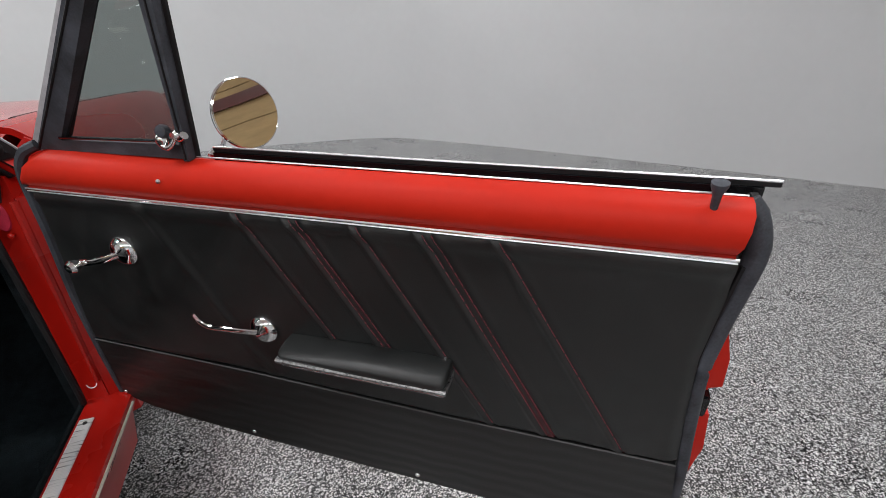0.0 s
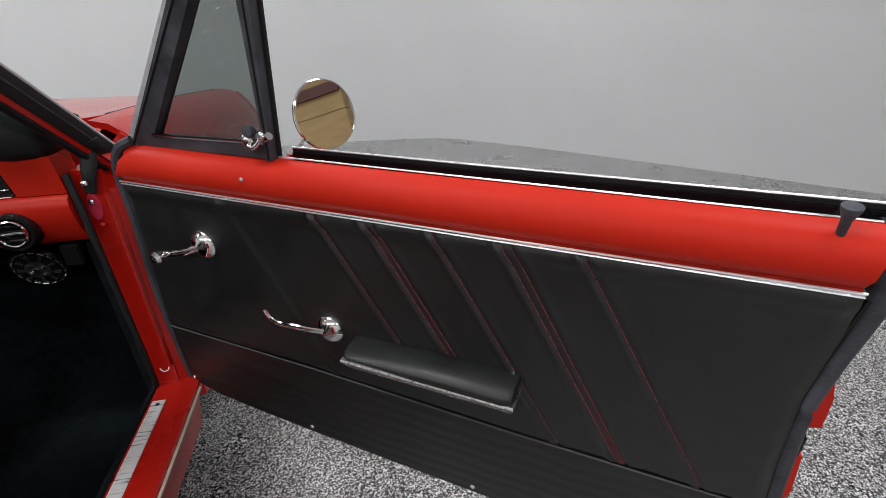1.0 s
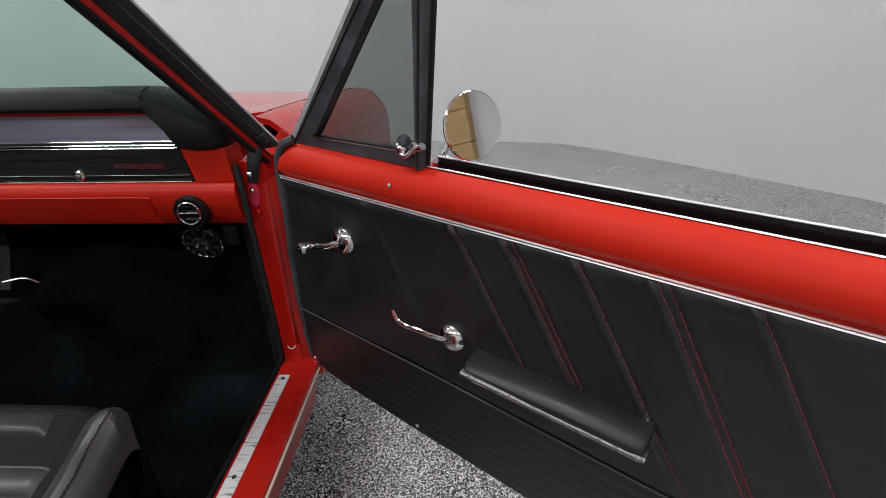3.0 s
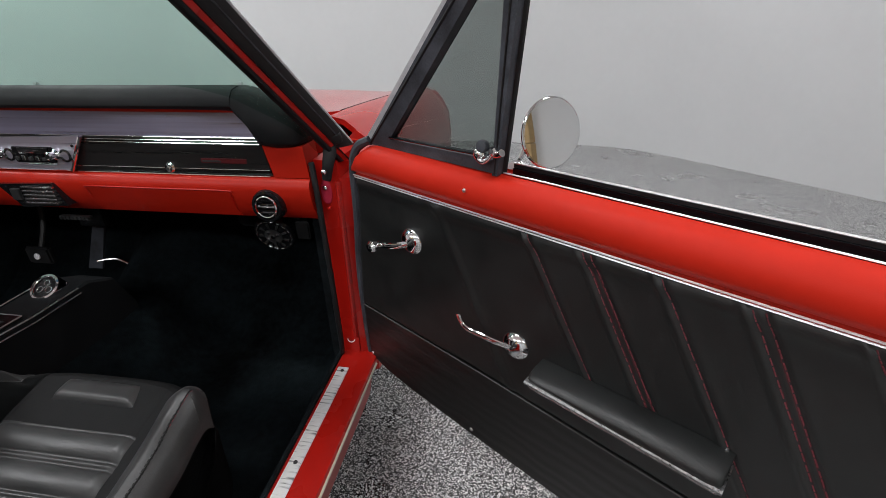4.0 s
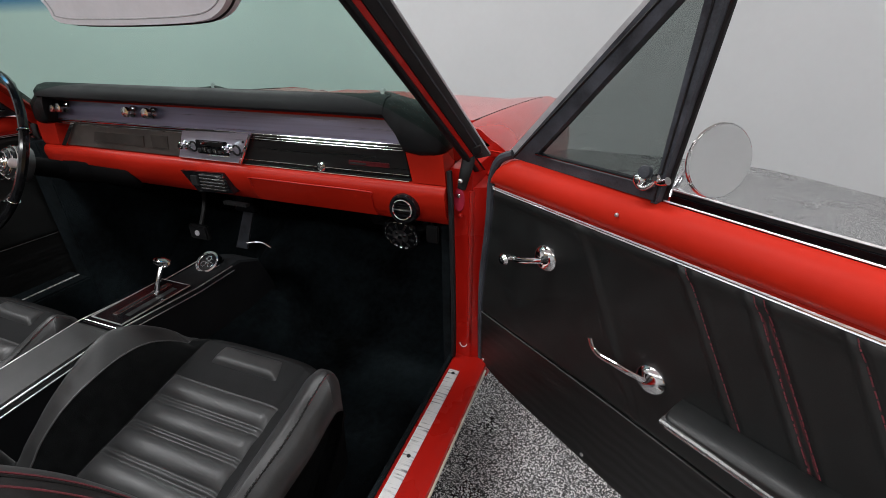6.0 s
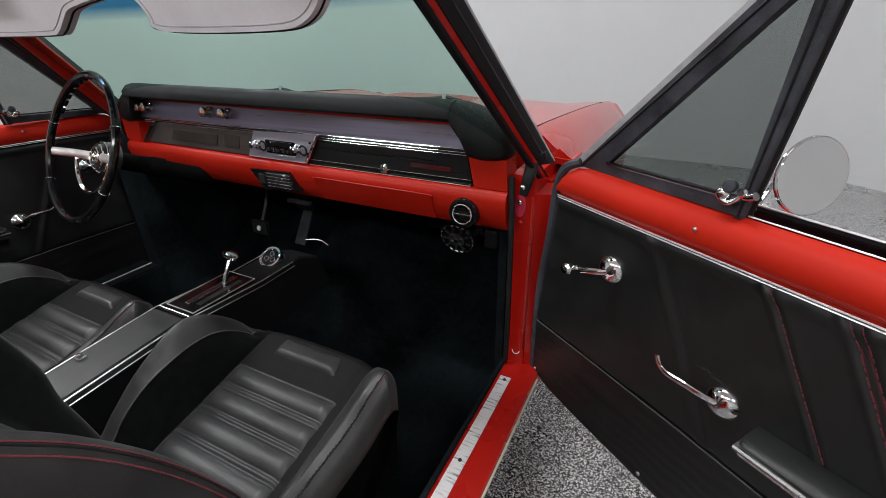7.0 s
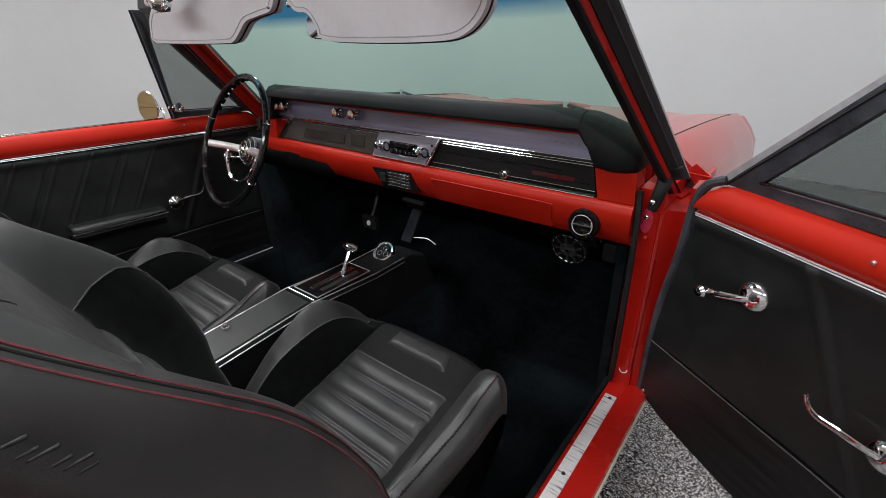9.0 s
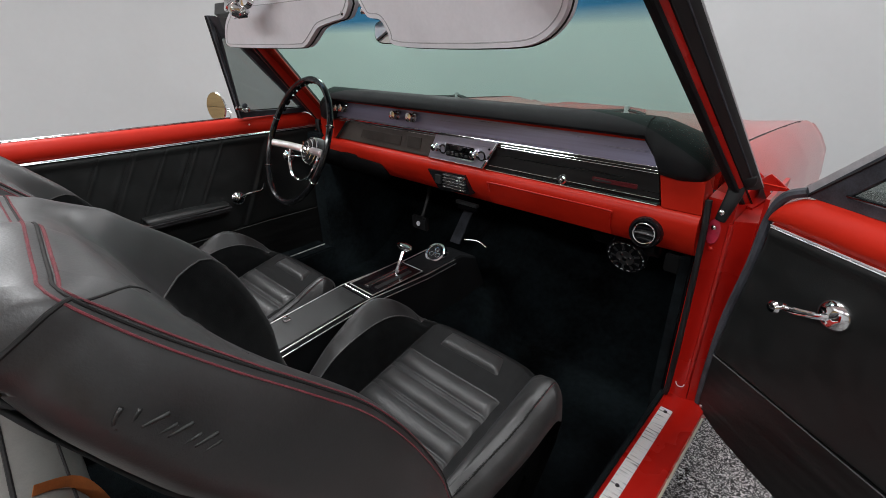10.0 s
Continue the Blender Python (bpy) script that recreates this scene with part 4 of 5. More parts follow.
for s in (1, -1):
    end = []
    for x, lip, z0, z1 in ((0.566, 0.0, 0.992, 1.038), (0.588, 0.002, 0.960, 1.036), (0.603, 0.004, 0.925, 1.030), (0.64, 0.006, 0.918, 1.017), (0.680, 0.01, 0.918, 1.000), (0.694, 0.018, 0.924, 0.987)):
        y0 = DY - 0.040 + lip * 2
        end.append([Vector((s * x, y0 + 0.008, z0)), Vector((s * x, y0, z0 + 0.012)), Vector((s * x, y0 + 0.003, z1 - 0.022)), Vector((s * x, y0 + 0.018, z1 - 0.006)),
                    Vector((s * x, y0 + 0.05, z1)), Vector((s * x, y0 + 0.13, z1 - 0.02)), Vector((s * x, y0 + 0.13, z0))])
    part("pad_end", loft(end), BLACK_PAD, dash, "", 60)
    part("end_panel", prism([(s * 0.603, 0.920), (s * 0.692, 0.920), (s * 0.698, 0.8515), (s * 0.617, 0.8515)], along_y, DY - 0.0135, DY + 0.05, 0.004, 2), RED_DASH, dash, "red dash end panel", 60)
silver = [(DY + 0.012, 0.998), (DY - 0.002, 0.930), (DY + 0.02, 0.930), (DY + 0.03, 0.998)]
part("upper_panel", prism(silver, along_x, -0.60, 0.590, 0.001), SILVER, dash, "brushed silver upper dash panel")
part("panel_lip", tube([(-0.60, DY + 0.004, 0.9925), (0.586, DY + 0.004, 0.9895)], 0.0058, 8), RED_VINYL, dash)
part("panel_edge", tube([(-0.60, DY + 0.0075, 0.9885), (0.582, DY + 0.0068, 0.985)], 0.0010, 6), CHROME, dash, "bright upper edge strip")
for z, y, r in ((0.9335, -0.004, 0.0011), (0.9275, -0.0095, 0.0010), (0.9215, -0.0095, 0.0011), (0.852, -0.012, 0.0018), (0.8655, -0.0105, 0.0008)):
    part("dash_strip", tube([(-0.60 if z > 0.9 else 0.13, DY + y, z), (0.608, DY + y, z)], r, 8), CHROME, dash, "bright dash strip")
part("panel_step", block(-0.06, 0.604, DY - 0.0085, DY + 0.02, 0.9225, 0.9325, 0.001), BLACK_PANEL, dash)
part("glove_panel", prism([(0.150, 0.922), (0.598, 0.922), (0.611, 0.853), (0.112, 0.853)], along_y, DY - 0.0085, DY + 0.015, 0.001), BLACK_PANEL, dash, "dark grained glove box panel")
part("glove_lock", lathe([(0.012, 0), (0.012, 0.004), (0.009, 0.008), (0.004, 0.0085), (0.0038, 0.012)], aim((0.371, DY - 0.009, 0.8665), (0, -1, 0)), 18), CHROME, dash, "chrome glove box lock")
part("emblem", block(0.450, 0.558, DY - 0.011, DY - 0.008, 0.8785, 0.8895, 0.001), EMBLEM, dash, "dull red emblem bar")
part("emblem_bar", block(0.454, 0.498, DY - 0.0125, DY - 0.0108, 0.881, 0.8855, 0.0006), DARK_STEEL, dash)
inst = part("instrument_panel", prism([(-0.515, 0.923), (-0.06, 0.923), (-0.10, 0.854), (-0.60, 0.854)], along_y, DY - 0.010, DY + 0.012, 0.002), BROWN_PANEL, dash, "smoked instrument panel")
part("gauge_window", prism([(-0.43, 0.903), (-0.225, 0.903), (-0.235, 0.873), (-0.45, 0.873)], along_y, DY - 0.012, DY - 0.009, 0.001), SMOKED, inst)
part("gauge_window", prism([(-0.195, 0.908), (-0.13, 0.908), (-0.14, 0.872), (-0.20, 0.872)], along_y, DY - 0.012, DY - 0.009, 0.001), SMOKED, inst)
part("panel_end", prism([(-0.520, 0.926), (-0.505, 0.926), (-0.585, 0.852), (-0.605, 0.852)], along_y, DY - 0.016, DY + 0.01, 0.002), CHROME, dash, "chrome end of the instrument panel")
radio = part("radio_bezel", prism([(-0.062, 0.928), (0.172, 0.934), (0.118, 0.853), (-0.100, 0.853)], along_y, DY - 0.016, DY + 0.01, 0.004), SILVER_LIGHT, dash, "brushed metal radio surround")
part("radio_window", block(-0.020, 0.090, DY - 0.0195, DY - 0.0150, 0.8715, 0.9085, 0.002), BLACK_GLOSS, radio, "black radio window")
part("radio_dial", prism([(0.000, 0.907), (0.082, 0.907), (0.076, 0.896), (0.055, 0.893), (0.030, 0.896), (0.004, 0.893)], along_y, DY - 0.0235, DY - 0.019, 0.001), CHROME, radio, "bright dial bar")
part("radio_foot", tube([(0.018, DY - 0.0205, 0.8705), (0.092, DY - 0.0205, 0.8705)], 0.0014, 6), CHROME, radio)
for i, h in enumerate((0.009, 0.012, 0.008, 0.010, 0.007)):
    part("radio_button", block(-0.014 + i * 0.018, -0.004 + i * 0.018, DY - 0.0245, DY - 0.0190, 0.8775, 0.8775 + h, 0.001), CHROME_WORN if i % 2 else DARK_STEEL, radio)
for kx, wx in ((-0.056, -0.034), (0.096, 0.116)):
    part("radio_knob", lathe([(0.0125, 0), (0.012, 0.006), (0.008, 0.010), (0.0095, 0.022), (0.006, 0.025), (0.001, 0.025)], aim((kx, DY - 0.016, 0.892), (0, -1, 0.05)), 16), CHROME, radio, "chrome radio knob")
    part("knob_ring", torus(aim((wx, DY - 0.017, 0.889), (0, -1, 0)), 0.0125, 0.0026, 24, 8), BLACK_GLOSS, radio)
part("bezel_rim", tube(smooth_path([(0.172, DY - 0.016, 0.933), (0.146, DY - 0.018, 0.892), (0.119, DY - 0.016, 0.854)]), 0.0042, 8), CHROME, radio, "chrome bezel rim")
part("bezel_rim", tube([(-0.098, DY - 0.0165, 0.8545), (0.118, DY - 0.0165, 0.8545)], 0.0014, 6), CHROME, radio)
for rx, rz in ((0.152, 0.912), (0.138, 0.882)):
    part("rivet", lathe([(0.0036, 0), (0.003, 0.002), (0.001, 0.0025)], aim((rx - 0.008, DY - 0.0165, rz), (0, -1, 0)), 10), BLACK_GLOSS, radio)
for kx in (-0.612, -0.578, -0.545, -0.256, -0.178):
    part("dash_knob", lathe([(0.016, 0), (0.015, 0.005), (0.007, 0.008), (0.0075, 0.014), (0.0145, 0.020), (0.0135, 0.027), (0.004, 0.029)], aim((kx, DY + 0.004, 0.966), (0, -1, 0.15)), 16), CHROME_WORN, dash, "chrome dash knob")
low = [(DY - 0.012, 0.850), (DY - 0.022, 0.842), (DY - 0.026, 0.825), (DY - 0.018, 0.785), (DY + 0.002, 0.752), (DY + 0.03, 0.742), (DY + 0.26, 0.742), (DY + 0.26, 0.850)]
part("lower_dash", prism(low, along_x, -0.695, 0.698, 0.0), RED_DASH, dash, "red painted lower dash", 50)
lid = [(DY - 0.0266, 0.822), (DY - 0.0188, 0.783), (DY - 0.001, 0.7535), (DY + 0.01, 0.76), (DY + 0.0, 0.81)]
part("glove_lid", prism(lid, along_x, 0.150, 0.512, 0.0), RED_DASH, dash, "red glove box lid", 80)
bead = smooth_path([(0.150, DY - 0.0215, 0.792), (0.150, DY - 0.0265, 0.815), (0.160, DY - 0.0285, 0.8225), (0.33, DY - 0.0285, 0.8228), (0.502, DY - 0.0285, 0.8225), (0.512, DY - 0.0265, 0.814), (0.512, DY - 0.0185, 0.782)], 4)
part("lid_bead", tube(bead, 0.0016, 6), RED_PAINT, dash, "thin rolled lid edge")
vent = part("lower_vent", prism([(-0.086, 0.822), (0.066, 0.827), (0.091, 0.773), (-0.038, 0.765)], along_y, DY - 0.034, DY - 0.005, 0.002), BLACK_GLOSS, dash, "black lower air outlet")
for i in range(5):
    z = 0.777 + i * 0.0095
    part("slat", block(-0.018, 0.070, DY - 0.040, DY - 0.032, z, z + 0.0045, 0.001), CHROME_WORN, vent)
part("vent_lever", block(-0.050, -0.026, DY - 0.040, DY - 0.033, 0.785, 0.812, 0.001), DARK_STEEL, vent)
AC = (0.598, DY - 0.028, 0.791)
outlet = part("air_outlet", lathe([(0.037, -0.02), (0.037, 0.002), (0.034, 0.008), (0.029, 0.009), (0.027, 0.002)], aim(AC, (0, -1, 0.06)), 32), BLACK_GLOSS, dash, "round black air outlet with a chrome ring")
part("outlet_ring", torus(aim((AC[0], AC[1] - 0.010, AC[2]), (0, -1, 0.06)), 0.0235, 0.0026, 32, 8), CHROME, outlet)
for i in range(3):
    z = AC[2] - 0.014 + i * 0.014
    part("louvre", block(AC[0] - 0.021, AC[0] + 0.021, AC[1] - 0.012, AC[1] - 0.004, z - 0.0016, z + 0.0016, 0.0005), CHROME_WORN if i == 1 else BLACK_GLOSS, outlet)
# under the dash
SPK = (0.517, 0.178, 0.655)
blower = part("blower", lathe([(0.05, 0.06), (0.056, 0.0), (0.052, -0.006), (0.045, -0.004), (0.02, -0.010), (0.004, -0.010)][::-1], aim(SPK, (0, 0.95, 0.3)), 30), BLACK_GLOSS, dash, "round black blower cover with bright studs")
FACE = aim(SPK, (0, -0.95, -0.3))
for i in range(18):
    a = 2 * math.pi * i / 18
    part("rim_dash", block(0.0455, 0.0480, -0.0052, 0.0052, 0.0045, 0.0075, 0.0006, FACE @ pose(0, 0, 0, 0, 0, math.degrees(a))), CHROME_WORN, blower)
    if i % 2:
        part("fin", block(0.026, 0.040, -0.0028, 0.0028, 0.005, 0.0095, 0.0006, FACE @ pose(0, 0, 0, 0, 0, math.degrees(a))), DARK_STEEL, blower)
part("blower_disc", lathe([(0.025, 0.004), (0.024, 0.010), (0.018, 0.011), (0.001, 0.011)], FACE, 24), DARK_STEEL, blower)
for k in range(4):
    a = 2 * math.pi * (k + 0.3) / 4
    part("stud", lathe([(0.0042, 0), (0.0038, 0.004), (0.001, 0.0055)], FACE @ pose(0.0165 * math.cos(a), 0.0165 * math.sin(a), 0.0108), 10), CHROME, blower, "bright stud")
part("blower_hub", lathe([(0.0065, 0.0108), (0.006, 0.014), (0.002, 0.0155)], FACE, 14), CHROME_WORN, blower)
part("hanging_strap", block(0.645, 0.678, 0.055, 0.062, 0.705, 0.750, 0.003), MATT_NEAR_BLACK, dash, "dark strap under the dash")
part("brace_rail", joined(block(-0.015, 0.075, 0.086, 0.100, 0.712, 0.722, 0.002), *[block(-0.010 + 0.011 * i, -0.004 + 0.011 * i, 0.0835, 0.0865, 0.7125, 0.7215, 0.0008) for i in range(8)]), DARK_STEEL, dash, "ribbed dark rail under the dash")
part("under_box", block(0.40, 0.60, 0.20, 0.42, 0.66, 0.745, 0.01), BLACK_GLOSS, dash)
part("brake_pedal", joined(block(-0.425, -0.335, 0.262, 0.282, 0.462, 0.520, 0.006), tube(smooth_path([(-0.38, 0.275, 0.50), (-0.385, 0.33, 0.60), (-0.39, 0.35, 0.75)]), 0.009, 8, 0.6)), RUBBER_DARK, dash, "black brake pedal")
part("pedal_badge", lathe([(0.011, 0), (0.010, 0.003), (0.002, 0.004)], aim((-0.38, 0.260, 0.491), (0, -1, 0.15)), 14), VISOR_VINYL, dash, "pale round pedal badge")
part("centre_brace", prism([(-0.125, 0.62), (-0.085, 0.62), (-0.155, 0.46), (-0.205, 0.46)], along_y, 0.262, 0.270, 0.002), RUBBER, dash, "grey metal brace under the dash")
part("brace_bracket", block(-0.14, -0.05, 0.235, 0.275, 0.62, 0.742, 0.004), BLACK_GLOSS, dash)

# ---------------------------------------------------------------- steering wheel
axis = Vector((-0.10, -0.906, 0.412)).normalized()
WC = Vector((-0.372, -0.240, 0.918))
rim_pose = aim(WC, axis)
wheel = holder("steering_wheel", Matrix.Identity(4), "thin black steering wheel with chrome spokes and horn ring", "steering wheel")
part("rim", torus(rim_pose, 0.190, 0.0093, 64, 10), BLACK_GLOSS, wheel, "gloss black rim")
acr = (Vector((1, 0, 0)) - axis * axis.x).normalized()
down = axis.cross(acr).normalized()
if down.z > 0:
    down = -down
hubp = WC - axis * 0.062 + down * 0.016
for i in range(46):
    a = 2 * math.pi * i / 46
    if 0.16 < i / 46 < 0.42:
        c = WC - axis * 0.009 + (acr * math.cos(a) - down * math.sin(a)) * 0.1862
        part("finger_grip", lathe([(0.0052, -0.009), (0.0068, -0.004), (0.0068, 0.004), (0.0052, 0.009)], aim(c, acr * -math.sin(a) - down * math.cos(a)), 8), BLACK_GLOSS, wheel)
for s in (1, -1):
    d = acr * s
    sp = [hubp + axis * 0.018, hubp + d * 0.09 + axis * 0.035, WC + d * 0.182 + down * 0.020 - axis * 0.004]
    part("spoke", tube(smooth_path(sp), 0.0115, 10, 0.42, up=tuple(axis)), BRIGHT_TRIM, wheel, "chrome spoke")
    for a in (0.32, -0.55):
        c = WC + (acr * s * math.cos(a) - down * math.sin(a)) * 0.190
        part("rim_band", torus(aim(c, acr * s * -math.sin(a) - down * math.cos(a)), 0.0112, 0.0016, 14, 6), CHROME, wheel)
part("hub", lathe([(0.046, -0.02), (0.045, 0.0), (0.041, 0.010), (0.037, 0.012), (0.036, 0.018), (0.031, 0.021), (0.029, 0.026), (0.022, 0.028), (0.021, 0.024), (0.002, 0.024)], aim(hubp, axis), 36), DARK_STEEL, wheel, "dark horn hub with chrome rings")
for r, k, q in ((0.041, 0.011, 0.0034), (0.033, 0.021, 0.0028), (0.024, 0.028, 0.0026), (0.012, 0.027, 0.0022)):
    part("hub_ring", torus(aim(hubp + axis * k, axis), r, q, 36, 8), CHROME, wheel)
part("hub_cap", lathe([(0.008, 0.024), (0.008, 0.030), (0.005, 0.033), (0.001, 0.034)], aim(hubp, axis), 20), CHROME, wheel)
ring = [hubp + axis * 0.03 + (acr * math.cos(a) + down * math.sin(a)) * (0.098) for a in [math.pi * k / 24 for k in range(25)]]
part("horn_ring", tube(ring, 0.0052, 8), CHROME, wheel, "chrome half-circle horn ring")
part("column", lathe([(0.022, 0.02), (0.024, 0.05), (0.024, 0.30)], aim(hubp, -axis), 24), MATT_NEAR_BLACK, wheel, "black steering column")
part("signal_stalk", tube([hubp - axis * 0.05, hubp - axis * 0.05 + Vector((-0.12, -0.01, 0.03))], 0.004, 8), CHROME, wheel)
part("column_collar", lathe([(0.026, 0.10), (0.029, 0.12), (0.029, 0.15)], aim(hubp, -axis), 24), MATT_NEAR_BLACK, wheel)

# ---------------------------------------------------------------- console
console = holder("centre_console", pose(0.0, 0, -0.008), "black centre console with chrome trim and floor shifter", "console")
tops = [(-0.78, 0.540), (-0.70, 0.548), (-0.34, 0.576), (-0.12, 0.572), (0.03, 0.575), (0.10, 0.545), (0.14, 0.45)]


def console_top(y):
    for (a, za), (b, zb) in zip(tops, tops[1:]):
        if a <= y <= b:
            return za + (zb - za) * (y - a) / (b - a)
    return tops[0][1]


rings = []
for y, z in tops:
    w, wl = 0.060, 0.053
    rings.append([Vector((x, y, q)) for x, q in ((-wl - 0.02, 0.25), (-wl - 0.004, z - 0.06), (-wl, z - 0.006), (-wl + 0.006, z), (w - 0.006, z), (w, z - 0.006), (w + 0.004, z - 0.06), (w + 0.02, 0.25))])
part("shell", loft(rings), BLACK_PAD, console, "black console shell")
lid = [(-0.77, 0.546), (-0.70, 0.560), (-0.355, 0.588), (-0.345, 0.580), (-0.36, 0.572), (-0.77, 0.530)]
part("lid", prism(lid, along_x, -0.050, 0.056, 0.005), BLACK_VINYL, console, "padded grey-black console lid")
for x, dz, r in ((-0.0535, 0.002, 0.0016), (0.0590, -0.003, 0.0018), (0.0625, -0.016, 0.0015)):
    part("side_trim", tube([Vector((x, y, z + dz)) for y, z in ((-0.78, 0.543), (-0.70, 0.557), (-0.345, 0.585), (-0.12, console_top(-0.12)), (0.0, console_top(0.0)))], r, 8), BRIGHT_TRIM, console, "chrome console edge")
part("cross_trim", tube([(-0.052, -0.338, 0.586), (0.058, -0.338, 0.586)], 0.0012, 8), CHROME_WORN, console)
part("cross_band", block(-0.052, 0.058, -0.346, -0.324, 0.575, 0.584, 0.002), BLACK_GLOSS, console)
part("lid_latch", joined(block(-0.037, -0.019, -0.541, -0.523, 0.570, 0.580, 0.002), lathe([(0.007, 0), (0.006, 0.006), (0.001, 0.007)], pose(-0.028, -0.532, 0.580), 12)), CHROME, console, "chrome lid latch")
plate = part("shifter_plate", prism([(-0.050, -0.322), (0.050, -0.322), (0.050, -0.135), (-0.050, -0.135)], along_z, 0.574, 0.582, 0.002), BLACK_GLOSS, console, "gloss black shifter plate with a chrome frame")
part("plate_frame", joined(*[tube(p, 0.0018, 6) for p in ([(-0.05, -0.322, 0.583), (0.05, -0.322, 0.583)], [(0.05, -0.322, 0.583), (0.05, -0.135, 0.581)], [(-0.05, -0.322, 0.583), (-0.05, -0.135, 0.581)], [(-0.05, -0.135, 0.581), (0.05, -0.135, 0.581)])]), BRIGHT_TRIM, plate)
part("shift_gate", block(-0.012, 0.006, -0.30, -0.15, 0.581, 0.5855, 0.001), CHROME_WORN, plate)
part("gate_slot", block(-0.006, 0.000, -0.29, -0.16, 0.5845, 0.5862, 0), RUBBER_DARK, plate)
part("index_bar", block(0.018, 0.034, -0.29, -0.16, 0.5815, 0.5835, 0.0005), DARK_STEEL, plate)
part("shift_lever", tube(smooth_path([(0.004, -0.198, 0.575), (0.002, -0.182, 0.605), (0.000, -0.160, 0.640)]), 0.0065, 10, taper=lambda t: 1.1 - 0.3 * t), CHROME, console, "chrome shift lever")
part("shift_knob", loft([[Vector((-0.002 + 0.030 * r * math.cos(a), -0.155 + 0.013 * r * math.sin(a) + k * 0.2, 0.640 + k)) for a in [2 * math.pi * j / 20 for j in range(20)]] for r, k in ((0.3, -0.002), (0.8, 0.002), (1.0, 0.010), (0.95, 0.016), (0.6, 0.020), (0.05, 0.021))]), CHROME, console, "chrome T-handle knob")
gp = aim((0.001, -0.020, 0.576), (0.08, -0.75, 1))
part("console_gauge", lathe([(0.034, -0.02), (0.036, 0.012), (0.034, 0.018), (0.029, 0.019), (0.028, 0.013), (0.001, 0.012)], gp, 32), CHROME, console, "round chrome console gauge")
part("gauge_face", lathe([(0.0275, 0.0125), (0.0275, 0.0145), (0.001, 0.0146)], gp, 28), BLACK_GLOSS, console)
part("gauge_ring", torus(gp @ pose(0, 0, 0.016), 0.0275, 0.0014, 32, 6), CHROME, console)
for gx, gy, r in ((-0.011, -0.006, 0.0075), (0.011, -0.006, 0.0075), (0.0, 0.012, 0.0065)):
    part("dial", torus(gp @ pose(gx, gy, 0.0152), r, 0.0009, 20, 6), CHROME_WORN, console)
part("gauge_needle", block(-0.0008, 0.0008, -0.004, 0.016, 0.0150, 0.016, 0.0003, gp @ pose(0, 0, 0, 0, 0, -50)), CHROME_WORN, console)
part("front_hoop", tube(smooth_path([(-0.033, 0.153, 0.561), (0.015, 0.166, 0.565), (0.058, 0.161, 0.555)]), 0.003, 6), CHROME_WORN, console, "chrome hoop at the console front")


# ---------------------------------------------------------------- seats
def line_at(table, v):
    for (a, fa), (b, fb) in zip(table, table[1:]):
        if min(a, b) <= v <= max(a, b):
            return fa + (fb - fa) * (v - a) / (b - a)
    return table[0][1] if abs(v - table[0][0]) < abs(v - table[-1][0]) else table[-1][1]


def sheet_part(name, grid, r0, r1, c0, c1, material, parent, label=""):
    """One panel of upholstery: a window of a grid of points."""
    return part(name, loft([row[c0:c1 + 1] for row in grid[r0:r1 + 1]], closed=False), material, parent, label, 180)


# the cushion by its place along the car: high bolster's crest and its panel seam, low bolster's stitch line (offset, height)
CREST = [(-0.19, 0.460), (-0.222, 0.488), (-0.250, 0.522), (-0.280, 0.556), (-0.312, 0.588), (-0.352, 0.619), (-0.400, 0.638), (-0.452, 0.625), (-0.522, 0.584), (-0.582, 0.535), (-0.640, 0.49), (-0.82, 0.44)]
CREST_SEAM = [(-0.19, 0.450), (-0.257, 0.502), (-0.298, 0.548), (-0.352, 0.584), (-0.405, 0.596), (-0.470, 0.589), (-0.535, 0.567), (-0.582, 0.536), (-0.640, 0.485), (-0.82, 0.44)]
LOW_X = [(-0.19, 0.224), (-0.30, 0.228), (-0.40, 0.215), (-0.50, 0.198), (-0.60, 0.182), (-0.82, 0.176)]
LOW_Z = [(-0.19, 0.535), (-0.25, 0.552), (-0.28, 0.568), (-0.305, 0.580), (-0.35, 0.560), (-0.40, 0.530), (-0.50, 0.489), (-0.60, 0.450), (-0.82, 0.40)]
BACK_EDGE = [(-0.600, 0.450), (-0.618, 0.540), (-0.640, 0.630), (-0.657, 0.690), (-0.703, 0.788), (-0.752, 0.866), (-0.802, 0.924), (-0.866, 0.993), (-0.908, 1.041), (-0.939, 1.081)]
CREST, CREST_SEAM, LOW_X, LOW_Z = [[(p.y, p.z) for p in smooth_path([(0, y, z) for y, z in table], 5)] for table in (CREST, CREST_SEAM, LOW_X, LOW_Z)]
# the backrest by height: bolster rise, middle hollow and thickness
BACK_RISE = [(0.45, 0.0), (0.61, 0.002), (0.68, 0.017), (0.75, 0.032), (0.80, 0.038), (0.85, 0.037), (0.90, 0.031), (0.95, 0.023), (1.02, 0.019), (1.081, 0.016)]
BACK_HOLLOW = [(0.45, -0.060), (0.60, -0.070), (0.80, -0.070), (0.86, -0.064), (0.92, -0.046), (0.97, -0.024), (1.03, 0.002), (1.081, 0.013)]
BACK_CROWN = [(p.x, p.z) for p in smooth_path([(0.0, 0, 0.0), (0.05, 0, 0.004), (0.09, 0, 0.008), (0.12, 0, 0.005), (0.16, 0, -0.008), (0.20, 0, -0.024), (0.259, 0, -0.044), (0.32, 0, -0.052), (0.42, 0, -0.055), (0.52, 0, -0.055)], 4)]
